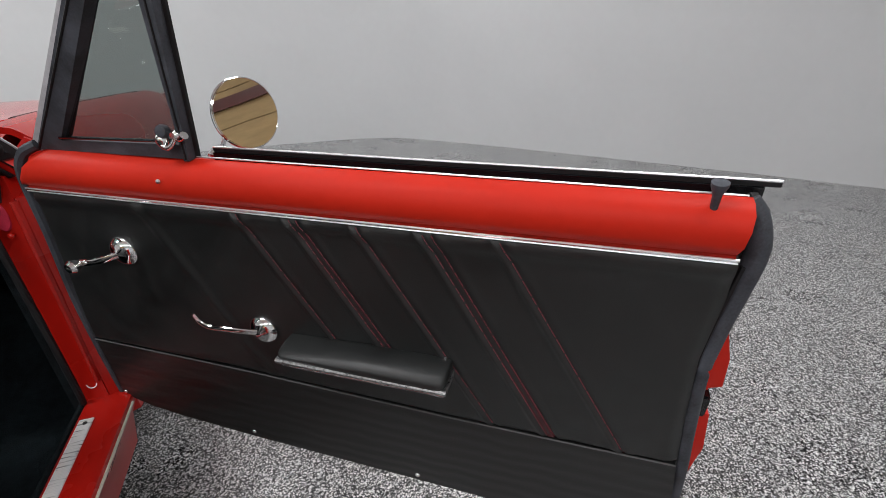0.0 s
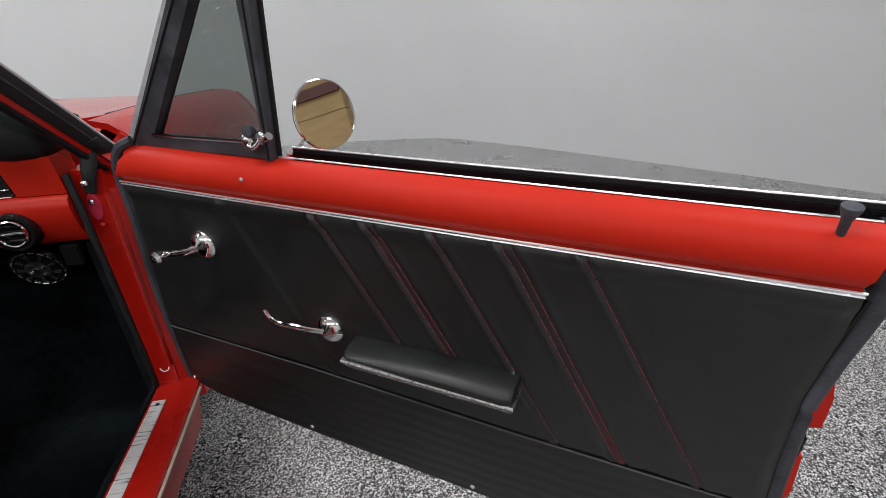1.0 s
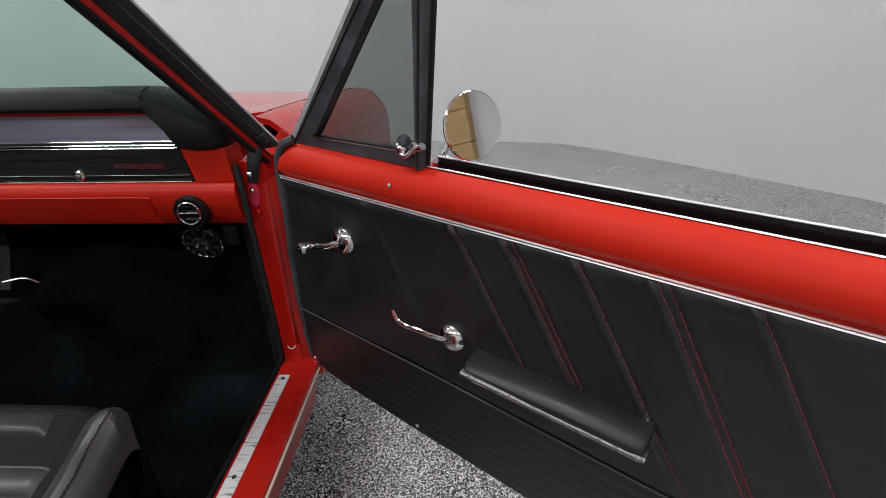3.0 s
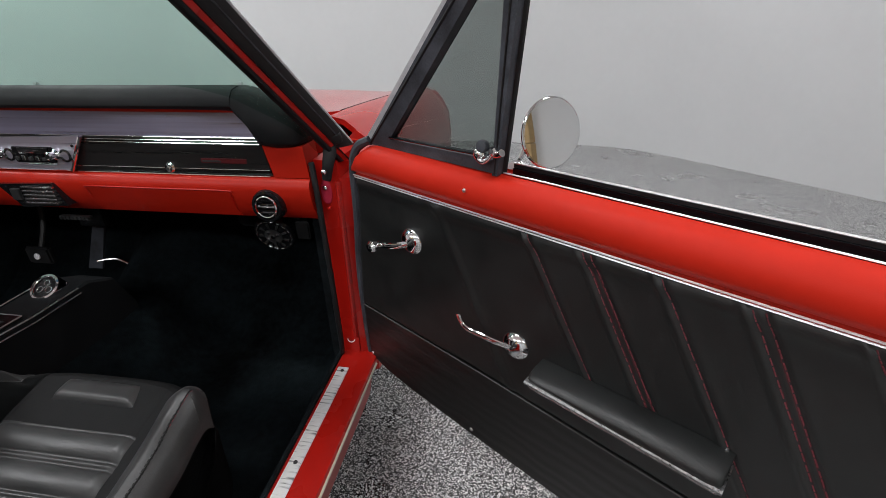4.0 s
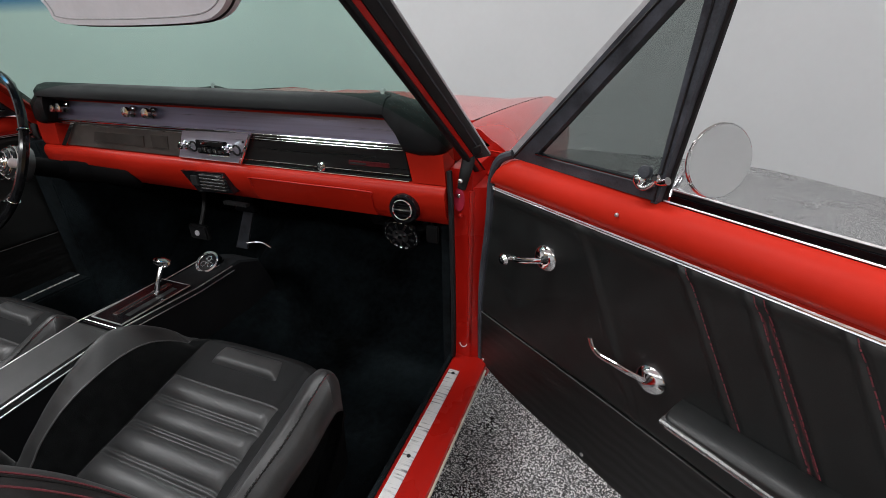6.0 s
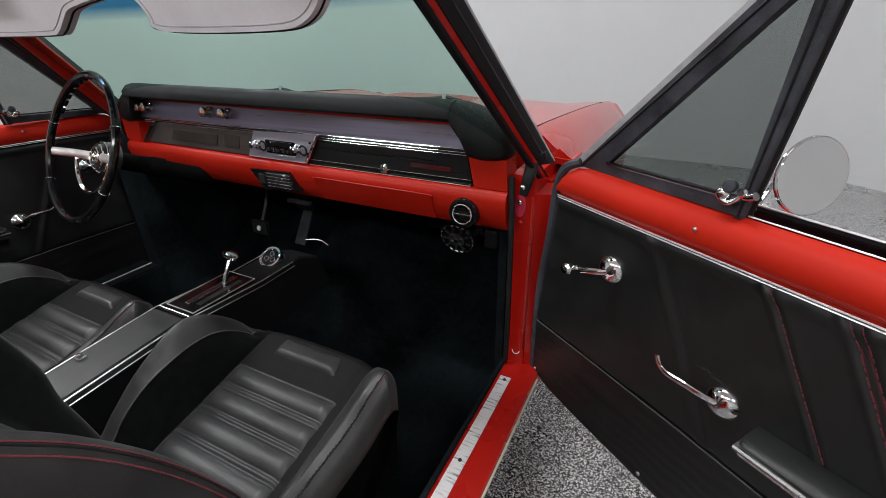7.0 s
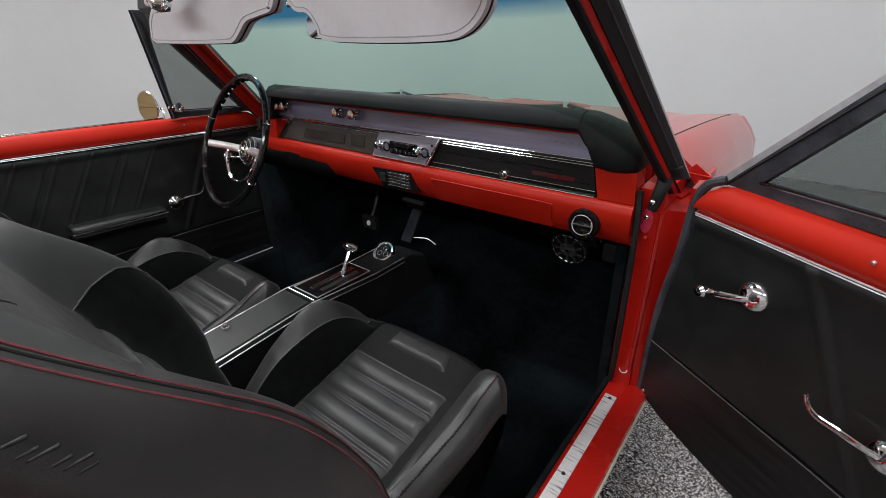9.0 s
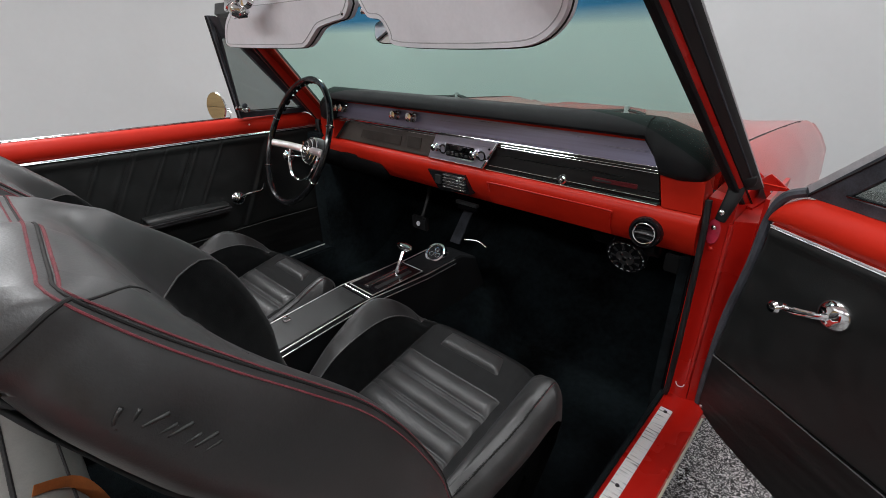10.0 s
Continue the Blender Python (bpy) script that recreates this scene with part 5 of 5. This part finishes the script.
BACK_DEPTH = [(0.45, 0.135), (0.80, 0.132), (0.90, 0.122), (0.98, 0.102), (1.03, 0.080), (1.081, 0.062)]


def pleat(d, period, depth, wide=0.70):
    """Height of a wide and a narrow pleat at a distance along the insert."""
    ph = (d / period) % 1.0
    if ph < wide:
        return depth * abs(math.sin(math.pi * ph / wide)) ** 0.42
    return 0.62 * depth * abs(math.sin(math.pi * (ph - wide) / (1 - wide))) ** 0.42


PLEAT_START, PLEAT_STEP, PLEAT_WIDE = -0.352, 0.0585, 0.80


def insert_height(y):
    return 0.529 + 0.22 * (y + 0.25)


def cushion_section(y):
    """The cushion's outline across the seat at y, from the skirt of its high bolster to that of its low one."""
    ins = insert_height(y)
    crest, seam = max(ins + 0.004, line_at(CREST, y)), max(ins + 0.002, line_at(CREST_SEAM, y))
    lx, lz = line_at(LOW_X, y), line_at(LOW_Z, y)
    rise = seam - ins
    high = smooth_path([(-0.196, 0, 0.25), (-0.214, 0, 0.36), (-0.226, 0, min(0.46, crest - 0.055)), (-0.227, 0, crest - 0.034), (-0.219, 0, crest - 0.010), (-0.204, 0, crest), (-0.176, 0, seam)], 4)
    inner = smooth_path([(-0.176, 0, seam), (-0.161, 0, ins + 0.62 * rise), (-0.149, 0, ins + 0.24 * rise), (-0.142, 0, ins - 0.003)], 3)
    flat = [Vector((x, 0, ins)) for x in (-0.136, -0.126, -0.116, -0.09, -0.045, 0.0, 0.045, 0.09, 0.116, 0.128)]
    gap = [Vector((0.136, 0, ins - 0.002)), Vector((0.146, 0, ins - 0.003)), Vector((0.154, 0, ins - 0.004))]
    top = max(lz + 0.003, ins + 0.008)
    low = smooth_path([(0.154, 0, ins - 0.004), (0.162, 0, ins + 0.16 * (top - ins)), (0.178, 0, ins + 0.55 * (top - ins)), (lx - 0.018, 0, ins + 0.93 * (top - ins)), (lx, 0, lz)], 4)
    side = smooth_path([(lx, 0, lz), (lx + 0.017, 0, lz - 0.011), (lx + 0.029, 0, lz - 0.034), (lx + 0.024, 0, lz - 0.068), (lx - 0.010, 0, lz - 0.115), (lx - 0.03, 0, 0.25)], 4)
    marks = {}
    out = list(high)
    marks["crest_seam"] = len(out) - 1
    out += inner[1:]
    marks["insert_start"] = len(out) - 1
    out += flat
    marks["insert_end"] = len(out)
    out += gap
    marks["low_seam"] = len(out) - 1
    out += low[1:]
    marks["stitch"] = len(out) - 1
    out += side[1:]
    return out, marks


def seat_cushion(seat, cx):
    tables = [cushion_section(-0.19 - 0.004 * i)[0] for i in range(162)]
    marks = cushion_section(-0.4)[1]
    ncol = len(tables[0])

    def at(k, y):
        i = max(0.0, min(160.0, (-0.19 - y) / 0.004))
        n = int(i)
        return tables[n][k].lerp(tables[n + 1][k], i - n)

    first, last_in = marks["insert_start"], marks["insert_end"]
    grid, R = [], 0.030
    for kind, v in [("f", 0.27), ("f", 0.36), ("f", 0.45)] + [("r", a) for a in (0, 18, 36, 54, 72)] + [("t", -0.250 - 0.0026 * i) for i in range(212)]:
        row = []
        for k in range(ncol):
            x = at(k, v if kind == "t" else -0.25).x
            yf = -0.222 - 0.100 * (abs(x) / 0.27) ** 4
            y = min(v, yf - R) if kind == "t" else yf - R
            p = at(k, y)
            x, z = p.x, p.z
            if kind == "t":
                if y > v - 1e-6 and y == yf - R:
                    y -= 0.0002 * (-0.250 - v) / 0.0026
                if first < k <= last_in:
                    edge = min(1.0, max(0.0, (x + 0.142) / 0.012), max(0.0, (0.140 - x) / 0.012))
                    if v < PLEAT_START:
                        z += edge * pleat(PLEAT_START - v, PLEAT_STEP, 0.012, PLEAT_WIDE) - 0.004
                    else:
                        z += 0.003 * edge
                z += 0.0014 * noise.noise((x * 16 + cx, y * 16, 2)) + 0.0006 * noise.noise((x * 60, y * 60 + cx, 5))
            elif kind == "r":
                t = radians(v)
                y = yf - R * (1 - math.cos(t))
                z = max(0.26, min(z, at(k, y).z) - R * (1 - math.sin(t)))
            else:
                y, z = yf - 0.9 * max(0, 0.47 - v), min(v, at(k, yf).z - R)
            row.append(Vector((x, y, z)))
        grid.append(row)
    last = len(grid) - 1
    pl = 8 + int((-0.250 - PLEAT_START) / 0.0026)
    cs, ls, st = marks["crest_seam"], marks["low_seam"], marks["stitch"]
    sk0, sk1 = 10, st + 11
    sheet_part("side_bolster", grid, 0, last, sk0, cs, SHADED_LEATHER, seat, "black leather side bolster")
    sheet_part("side_bolster", grid, 3, last, ls, st, BLACK_LEATHER, seat, "black leather side bolster")
    sheet_part("side_roll", grid, 4, last, st, sk1, SHADED_LEATHER, seat, "black leather cushion side")
    # skirts: the shade below the cushion edge, put in as near-black
    sheet_part("front_skirt", grid, 0, 3, ls, st, MATT_NEAR_BLACK, seat, "cushion front painted near-black for shade")
    sheet_part("front_skirt", grid, 0, 4, st, sk1, MATT_NEAR_BLACK, seat, "cushion front painted near-black for shade")
    sheet_part("side_skirt", grid, 0, last, 0, sk0, MATT_NEAR_BLACK, seat, "cushion side painted near-black for shade")
    sheet_part("side_skirt", grid, 0, last, sk1, ncol - 1, MATT_NEAR_BLACK, seat, "cushion side painted near-black for shade")
    # the wall turned from the light stays black, the lit panels are paler
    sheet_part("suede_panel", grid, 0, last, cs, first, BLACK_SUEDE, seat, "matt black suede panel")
    sheet_part("suede_panel", grid, 0, last, last_in, ls, LIT_SUEDE, seat, "dark grey suede panel painted paler as lit")
    sheet_part("front_panel", grid, 0, pl, first, last_in, LIT_SUEDE, seat, "dark grey suede cushion front painted paler as lit")
    sheet_part("pleated_insert", grid, pl, last, first, last_in, BLACK_LEATHER, seat, "pleated black leather insert")
    pillow = []
    for i in range(15):
        q = i / 7 - 1
        row = []
        for j in range(31):
            k = j / 15 - 1
            x, y = 0.003 + (0.084 - 0.004 * q) * k - 0.004 * q, -0.2810 + 0.0235 * q
            lift = (1 - abs(k) ** 9) ** 0.6 * (1 - abs(q) ** 4) ** 0.6 * (0.0120 - 0.0045 * q)
            row.append(Vector((x, y, insert_height(y) + 0.0015 + lift)))
        pillow.append(row)
    part("thigh_pad", loft(pillow, closed=False), BLACK_LEATHER, seat, "raised leather pad", 180)
    # stitched edges: red at the front of each bolster, dark towards the back
    cut = 8 + 44
    for k in (st, 15):
        for shift, r0, r1, mat, lb in ((1, 6, cut, SEAT_THREAD, "red edge stitching"), (1, cut, last - 40, DARK_THREAD, "dark edge stitching"), (-1, cut - 16, last - 40, DARK_THREAD, "dark edge stitching")):
            line = [grid[r][k].lerp(grid[r][k + shift], 0.55) + Vector((0, 0, 0.0008)) for r in range(r0, r1, 3)]
            part("edge_thread", stitches(line, 0.005, 0.0022, 0.0009), mat, seat, lb)
        part("edge_seam", tube([grid[r][k] for r in range(5, last - 40, 3)], 0.0012, 6), DARK_THREAD, seat)
    for k, mat in ((cs, GREY_PIPING), (first, DARK_THREAD), (ls, DARK_THREAD)):
        part("panel_seam", tube([grid[r][k] for r in range(8, last, 5)], 0.0016, 6), mat, seat, "thin panel seam")
    for i in range(0, 8):
        for off in (0.0, PLEAT_WIDE * PLEAT_STEP):
            y = PLEAT_START - i * PLEAT_STEP - off
            if y > -0.72:
                line = [Vector((x, y, insert_height(y) - 0.0034)) for x in (-0.133, -0.06, 0, 0.06, 0.131)]
                part("pleat_thread", stitches(line, r=0.0009, up=(0, 1, 0)), DARK_THREAD, seat)
    part("seat_base", block(-0.19, 0.19, -0.78, -0.30, 0.225, 0.40, 0.02), BLACK_VINYL, seat, "black seat base")


def seat_back(seat, cx, far_side):
    spine = smooth_path([Vector((0, y, z)) for y, z in BACK_EDGE], 7)
    spine = [spine[0]] + [p for a, p in zip(spine, spine[1:]) if (p - a).length > 1e-5]
    fine = [spine[0]]
    for a, b in zip(spine, spine[1:]):
        fine += [a.lerp(b, 0.5), b]
    spine = fine
    run = [0.0]
    for a, b in zip(spine, spine[1:]):
        run.append(run[-1] + (b - a).length)
    total, corner = run[-1], 0.016
    edges = [0, 0.0032, 0.010, 0.018, 0.027, 0.037, 0.047, 0.057, 0.068, 0.080, 0.092, 0.104, 0.115, 0.119, 0.128, 0.150, 0.185, 0.22, 0.259]
    W = 0.259
    cols = [(1, e) for e in edges] + [(-1, e) for e in edges[-2::-1]]
    nc = len(cols)
    grid, frames = [], []
    for i, p in enumerate(spine):
        d = (spine[min(i + 1, len(spine) - 1)] - spine[max(i - 1, 0)]).normalized()
        nrm = Vector((0, d.z, -d.y))
        left = total - run[i]
        w = W - (corner - math.sqrt(max(0, corner ** 2 - (corner - left) ** 2)) if left < corner else 0)
        lift, hollow = line_at(BACK_RISE, p.z), line_at(BACK_HOLLOW, p.z)
        near_top = math.sin(math.pi / 2 * min(1, left / 0.042))
        row = []
        for sx, e in cols:
            rise = lift * (0.12 + 0.88 * max(0, (p.z - 0.97) / 0.11) if sx > 0 else far_side)
            brow = 0.016 + 0.021 * max(0, (p.z - 0.97) / 0.11) if sx > 0 else 0.037
            if e <= brow:
                f = rise * math.sin(math.pi / 2 * e / brow)
            else:
                k = min(1, (e - brow) / (0.115 - brow))
                k = k * k * (3 - 2 * k)
                f = rise + (hollow - rise) * k
            f *= near_top
            if e >= 0.119 and p.z < 0.86:
                f += min(1, (e - 0.119) / 0.012) * pleat(run[i], 0.080, 0.011) - 0.004
            f += (0.0012 * noise.noise((e * 14 * sx + cx, p.z * 14, 8)) if e > 0.005 else 0)
            across = e if sx > 0 else 2 * W - e
            fade = max(0, 1 - left / 0.14)
            crown = Vector((0, 0.008 * min(1, across / 0.1), line_at(BACK_CROWN, across))) * fade
            row.append(p + Vector((sx * w * (1 - e / W), 0, 0)) + nrm * f + crown)
        grid.append(row)
        frames.append((d, nrm))
    last = len(grid) - 1
    split = max(i for i, p in enumerate(spine) if p.z < 0.86)
    crest, ins = edges.index(0.027), edges.index(0.119)
    far = lambda k: nc - 1 - k
    sheet_part("back_bolster", grid, 0, split, 0, crest, BLACK_LEATHER, seat, "black leather backrest rim")
    sheet_part("back_bolster", grid, 0, split, far(crest), nc - 1, BLACK_LEATHER, seat, "black leather backrest rim")
    # the suede ends in an arc below the smooth upper backrest
    tops = [split] * nc
    for k in range(crest, ins + 1):
        z = 0.765 + 0.132 * math.sqrt(max(0, 1 - ((ins - k) / (ins - crest)) ** 2.2)) - (0.012 if k == ins else 0)
        row = max(i for i, p in enumerate(spine) if p.z < z)
        tops[k] = tops[far(k)] = row

    def strip(c0, c1, below):
        """Columns of the backrest up to the arc, or from the arc to the top."""
        rows = []
        for i in range(41):
            row = []
            for k in range(c0, c1 + 1):
                a, b = (0, tops[k]) if below else (tops[k], last)
                v = a + (b - a) * i / 40
                n = min(int(v), last - 1)
                row.append(grid[n][k].lerp(grid[n + 1][k], v - n))
            rows.append(row)
        return loft(rows, closed=False)

    for c0, c1 in ((crest, ins), (far(ins), far(crest))):
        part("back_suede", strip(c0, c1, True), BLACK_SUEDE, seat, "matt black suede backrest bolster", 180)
        part("back_piping", tube([grid[tops[k]][k] for k in range(c0, c1 + 1)], 0.0014, 6), GREY_PIPING, seat, "thin grey piping")
        part("head_panel", strip(c0, c1, False), BLACK_LEATHER, seat, "smooth black leather upper backrest", 180)
    sheet_part("back_insert", grid, 0, split, ins, far(ins), BLACK_LEATHER, seat, "pleated black leather backrest insert")
    for c0, c1 in ((0, crest), (ins, far(ins)), (far(crest), nc - 1)):
        sheet_part("head_panel", grid, split, last, c0, c1, BLACK_LEATHER, seat, "smooth black leather upper backrest")
    for k in (crest, far(crest)):
        part("back_piping", tube([grid[r][k] for r in range(2, tops[crest] + 1, 3)], 0.0018, 6), GREY_PIPING, seat, "thin grey piping")
    seam_row = len([r for r in run[:last] if total - r > corner * 0.6])
    part("head_seam", tube([grid[max(0, seam_row - 2 * k)][k] for k in range(9)], 0.0009, 6), DARK_THREAD, seat)

    # the band round the edge
    rim = [(grid[i][0], frames[i], Vector((1, 0, 0)), i) for i in range(last)]
    for k in range(0, nc):
        rim.append((grid[last][k], frames[last], frames[last][0], last))
    rim += [(grid[i][nc - 1], frames[i], Vector((-1, 0, 0)), i) for i in range(last - 1, -1, -1)]
    turn = [i for i, r in enumerate(rim) if total - run[r[3]] < corner]
    steps = [(0, 0), (-0.05, 0.006), (-0.18, 0.016), (-0.40, 0.026), (-0.62, 0.029), (-0.80, 0.024), (-0.93, 0.009), (-1.0, -0.014)]
    band = []
    for j, (p, (d, nrm), out, i) in enumerate(rim):
        left = total - run[i]
        if left < corner:
            t = math.pi / 2 * (1 - left / corner) if i < last else math.pi / 2
            out = (Vector((math.copysign(1, p.x), 0, 0)) * math.cos(t) + d * math.sin(t)) if i < last else d
        D = line_at(BACK_DEPTH, p.z)
        drop = 0.4 * max(0, 0.075 - max(left, 0.0096)) ** 2 / 0.075 * abs(out.x)
        soft = 0.003 * noise.noise((p.y * 9 + cx, p.z * 9, p.x * 5))
        band.append([p + nrm * D * q + out * (o + (soft - drop) * min(1, -q * 3)) for q, o in steps])
    ia = len([r for r in rim[:last] if total - run[r[3]] > corner * 0.6])
    ib = len(rim) - 1 - ia
    # both sides take the leather copy darkened for shade
    part("side_band", loft(band[:ia + 1], closed=False), SHADED_LEATHER, seat, "smooth black leather side of the backrest", 180)
    part("top_band", loft(band[ia:ib + 1], closed=False), BLACK_LEATHER, seat, "smooth black leather top of the backrest", 180)
    part("side_band", loft(band[ib:], closed=False), SHADED_LEATHER, seat, "smooth black leather side of the backrest", 180)
    for i in (ia, ib):
        part("band_seam", tube(band[i], 0.0015, 6), DARK_THREAD, seat)
    back = []
    for i in range(last):
        a, b = band[i][-1], band[len(rim) - 1 - i][-1]
        back.append([a.lerp(b, (a.x - grid[i][k].x) / (a.x - b.x) if 0 < k < nc - 1 else (0 if k == 0 else 1)) - frames[i][1] * 0.02 * math.sin(math.pi * k / (nc - 1)) for k in range(nc)])
    back.append([band[last + k][-1] for k in range(nc)])
    part("back_panel", loft(back, closed=False), BLACK_LEATHER, seat, "black leather back of the backrest", 180)

    # a dark groove along the edge with a row of red thread on each side
    lo = 6
    line = [r[0] for r in rim][lo:len(rim) - lo]
    part("edge_groove", tube(line, 0.0013, 6), DARK_THREAD, seat)
    front_line = [grid[i][1] + frames[i][1] * 0.0003 for i in range(lo, last)] + [grid[last - 1][k] + frames[last][1] * 0.0003 for k in range(2, nc - 2)] + [grid[i][nc - 2] + frames[i][1] * 0.0003 for i in range(last - 1, lo, -1)]
    for ln in ([b[1] for b in band][lo:len(rim) - lo], front_line):
        part("edge_thread", stitches(ln, 0.0046, 0.0012, 0.00115), SEAT_THREAD, seat, "red backrest stitching")
        part("edge_thread_bed", tube(ln, 0.00095, 6), RED_THREAD, seat)
    # pressed mark on the side
    for mirror in (0, 1):
        for q in range(7):
            i = max(j for j, p in enumerate(spine) if p.z < 1.034 - (0.005 if q else 0) - 0.0064 * q)
            bb = band[i] if not mirror else band[len(rim) - 1 - i]
            d, nrm = frames[i]
            c = bb[3].lerp(bb[4], 0.45) - Vector((math.copysign(0.0006, bb[3].x), 0, 0))
            if q == 0:
                pts = [c + nrm * 0.002 + d * 0.009, c - nrm * 0.008 + d * 0.007, c - nrm * 0.009 - d * 0.001, c + nrm * 0.004 - d * 0.001]
            else:
                c += nrm * (0.002 if q % 2 else -0.002)
                pts = [c + nrm * 0.0058 - d * 0.0055, c, c - nrm * 0.0058 + d * 0.0055]
            part("embossed_bar", tube(smooth_path(pts, 3), 0.0015, 8), BLACK_VINYL, seat, "", 180)


def bucket_seat(cx, cy, cz, label):
    seat = holder("bucket_seat", pose(cx, cy, cz), label, "car seat", "bucket seats")
    seat_cushion(seat, cx)
    seat_back(seat, cx, 0.85 if cx > 0 else 0.15)
    return seat


bucket_seat(0.361, 0.0, 0.0, "black leather bucket seat with red stitching beside the open door")
bucket_seat(-0.371, -0.045, -0.012, "black leather bucket seat with red stitching behind the steering wheel")
bench = holder("rear_bench", pose(0, 0, 0), "black leather rear bench seat", "car seat")
bench_line = [(p.y, p.z) for p in smooth_path([(0, -1.00, 0.24), (0, -0.985, 0.40), (0, -0.995, 0.48), (0, -1.03, 0.525), (0, -1.10, 0.535), (0, -1.30, 0.515), (0, -1.55, 0.49)], 4)] + [(-1.55, 0.25)]
part("bench_cushion", prism(bench_line, along_x, -0.60, 0.60, 0.006, 2), LIT_BENCH, bench, "rear cushion painted pale grey as if lit", 60)
for yy, zz in ((-1.008, 0.503), (-1.075, 0.5355)):
    part("bench_seam", tube([(-0.6, yy, zz), (0.6, yy, zz)], 0.004, 6), DARK_THREAD, bench)
part("lap_strap", tube(smooth_path([(0.075, -1.05, 0.545), (0.070, -1.00, 0.515), (0.085, -0.978, 0.44), (0.10, -0.976, 0.34)]), 0.011, 8, 0.15, up=(1, 0, 0)), ORANGE_STRAP, bench, "orange strap")
part("bench_back", prism([(-1.50, 0.45), (-1.56, 0.80), (-1.62, 0.86), (-1.74, 0.84), (-1.74, 0.35)], along_x, -0.62, 0.62, 0.02, 3), BLACK_LEATHER, bench)

# ---------------------------------------------------------------- visors and mirror
VY = -0.300


def visor(outline, label):
    turns = sum(a[0] * b[1] - b[0] * a[1] for a, b in zip(outline, outline[1:]))
    ob = holder("sun_visor", Matrix.Identity(4), label, "sun visor", "sun visors")
    lean = lambda p, q, s: Vector((p, VY - 0.25 * (q - 1.19) + s, q - 0.003))
    pts = [(p.x, p.z) for p in smooth_path([(x, 0, z) for x, z in outline], 4)][:-1]
    part("panel", prism(pts, lean, -0.013, 0.013, 0.009, 4), VISOR_VINYL, ob, "padded grey visor panel", 60)
    part("piping", tube([lean(p, q, 0.0) for p, q in pts + [pts[0]]], 0.0022, 6, up=(0, 1, 0)), RUBBER_DARK, ob, "dark edge piping")
    inner = []
    for i, p in enumerate(pts):
        run = Vector(pts[(i + 1) % len(pts)]) - Vector(pts[i - 1])
        side = Vector((-run.y, run.x)).normalized()
        inner.append(Vector(p) + side * (0.0085 if turns > 0 else -0.0085))
    part("welt", tube([lean(p.x, p.y, -0.0130) for p in inner + [inner[0]]], 0.0011, 6, up=(0, 1, 0)), PALE_RUBBER, ob, "raised welt line")
    return ob


visor([(0.118, 1.262), (0.132, 1.240), (0.166, 1.234), (0.180, 1.212), (0.190, 1.190), (0.30, 1.184), (0.46, 1.185), (0.516, 1.194), (0.552, 1.219), (0.566, 1.250), (0.556, 1.285), (0.32, 1.29), (0.13, 1.285), (0.118, 1.262)], "grey padded sun visor with dark piping on the passenger side")
visor([(-0.535, 1.187), (-0.38, 1.185), (-0.170, 1.185), (-0.126, 1.190), (-0.084, 1.210), (-0.048, 1.227), (0.008, 1.236), (0.060, 1.246), (0.066, 1.285), (-0.2, 1.29), (-0.40, 1.288), (-0.462, 1.268), (-0.508, 1.244), (-0.540, 1.215), (-0.552, 1.197), (-0.535, 1.187)], "grey padded sun visor with dark piping on the driver side")
rv = holder("rear_view_mirror", Matrix.Identity(4), "small dark rear-view mirror on the windshield", "mirror")
oval = [(0.085 + 0.089 * math.copysign(abs(math.cos(a)) ** 0.35, math.cos(a)), 1.211 + 0.025 * math.copysign(abs(math.sin(a)) ** 0.6, math.sin(a))) for a in [math.pi * i / 16 for i in range(32)]]
part("housing", prism(oval, along_y, -0.200, -0.178, 0.005, 2), SMOKED, rv, "rounded dark mirror housing")
part("mirror_glass", prism([(0.085 + (x - 0.085) * 0.96, 1.211 + (z - 1.211) * 0.90) for x, z in oval], along_y, -0.2025, -0.2005, 0.0005), MIRROR, rv, "mirror glass")
part("stem", tube([(0.085, -0.185, 1.23), (0.085, -0.205, 1.275)], 0.005, 8), CHROME_WORN, rv)
for cx in (0.052, 0.118):
    part("visor_clip", lathe([(0.005, -0.012), (0.0055, 0.010), (0.002, 0.013)], aim((cx, -0.318, 1.248), (0, -1, 0)), 12), CHROME, rv, "bright visor clip")
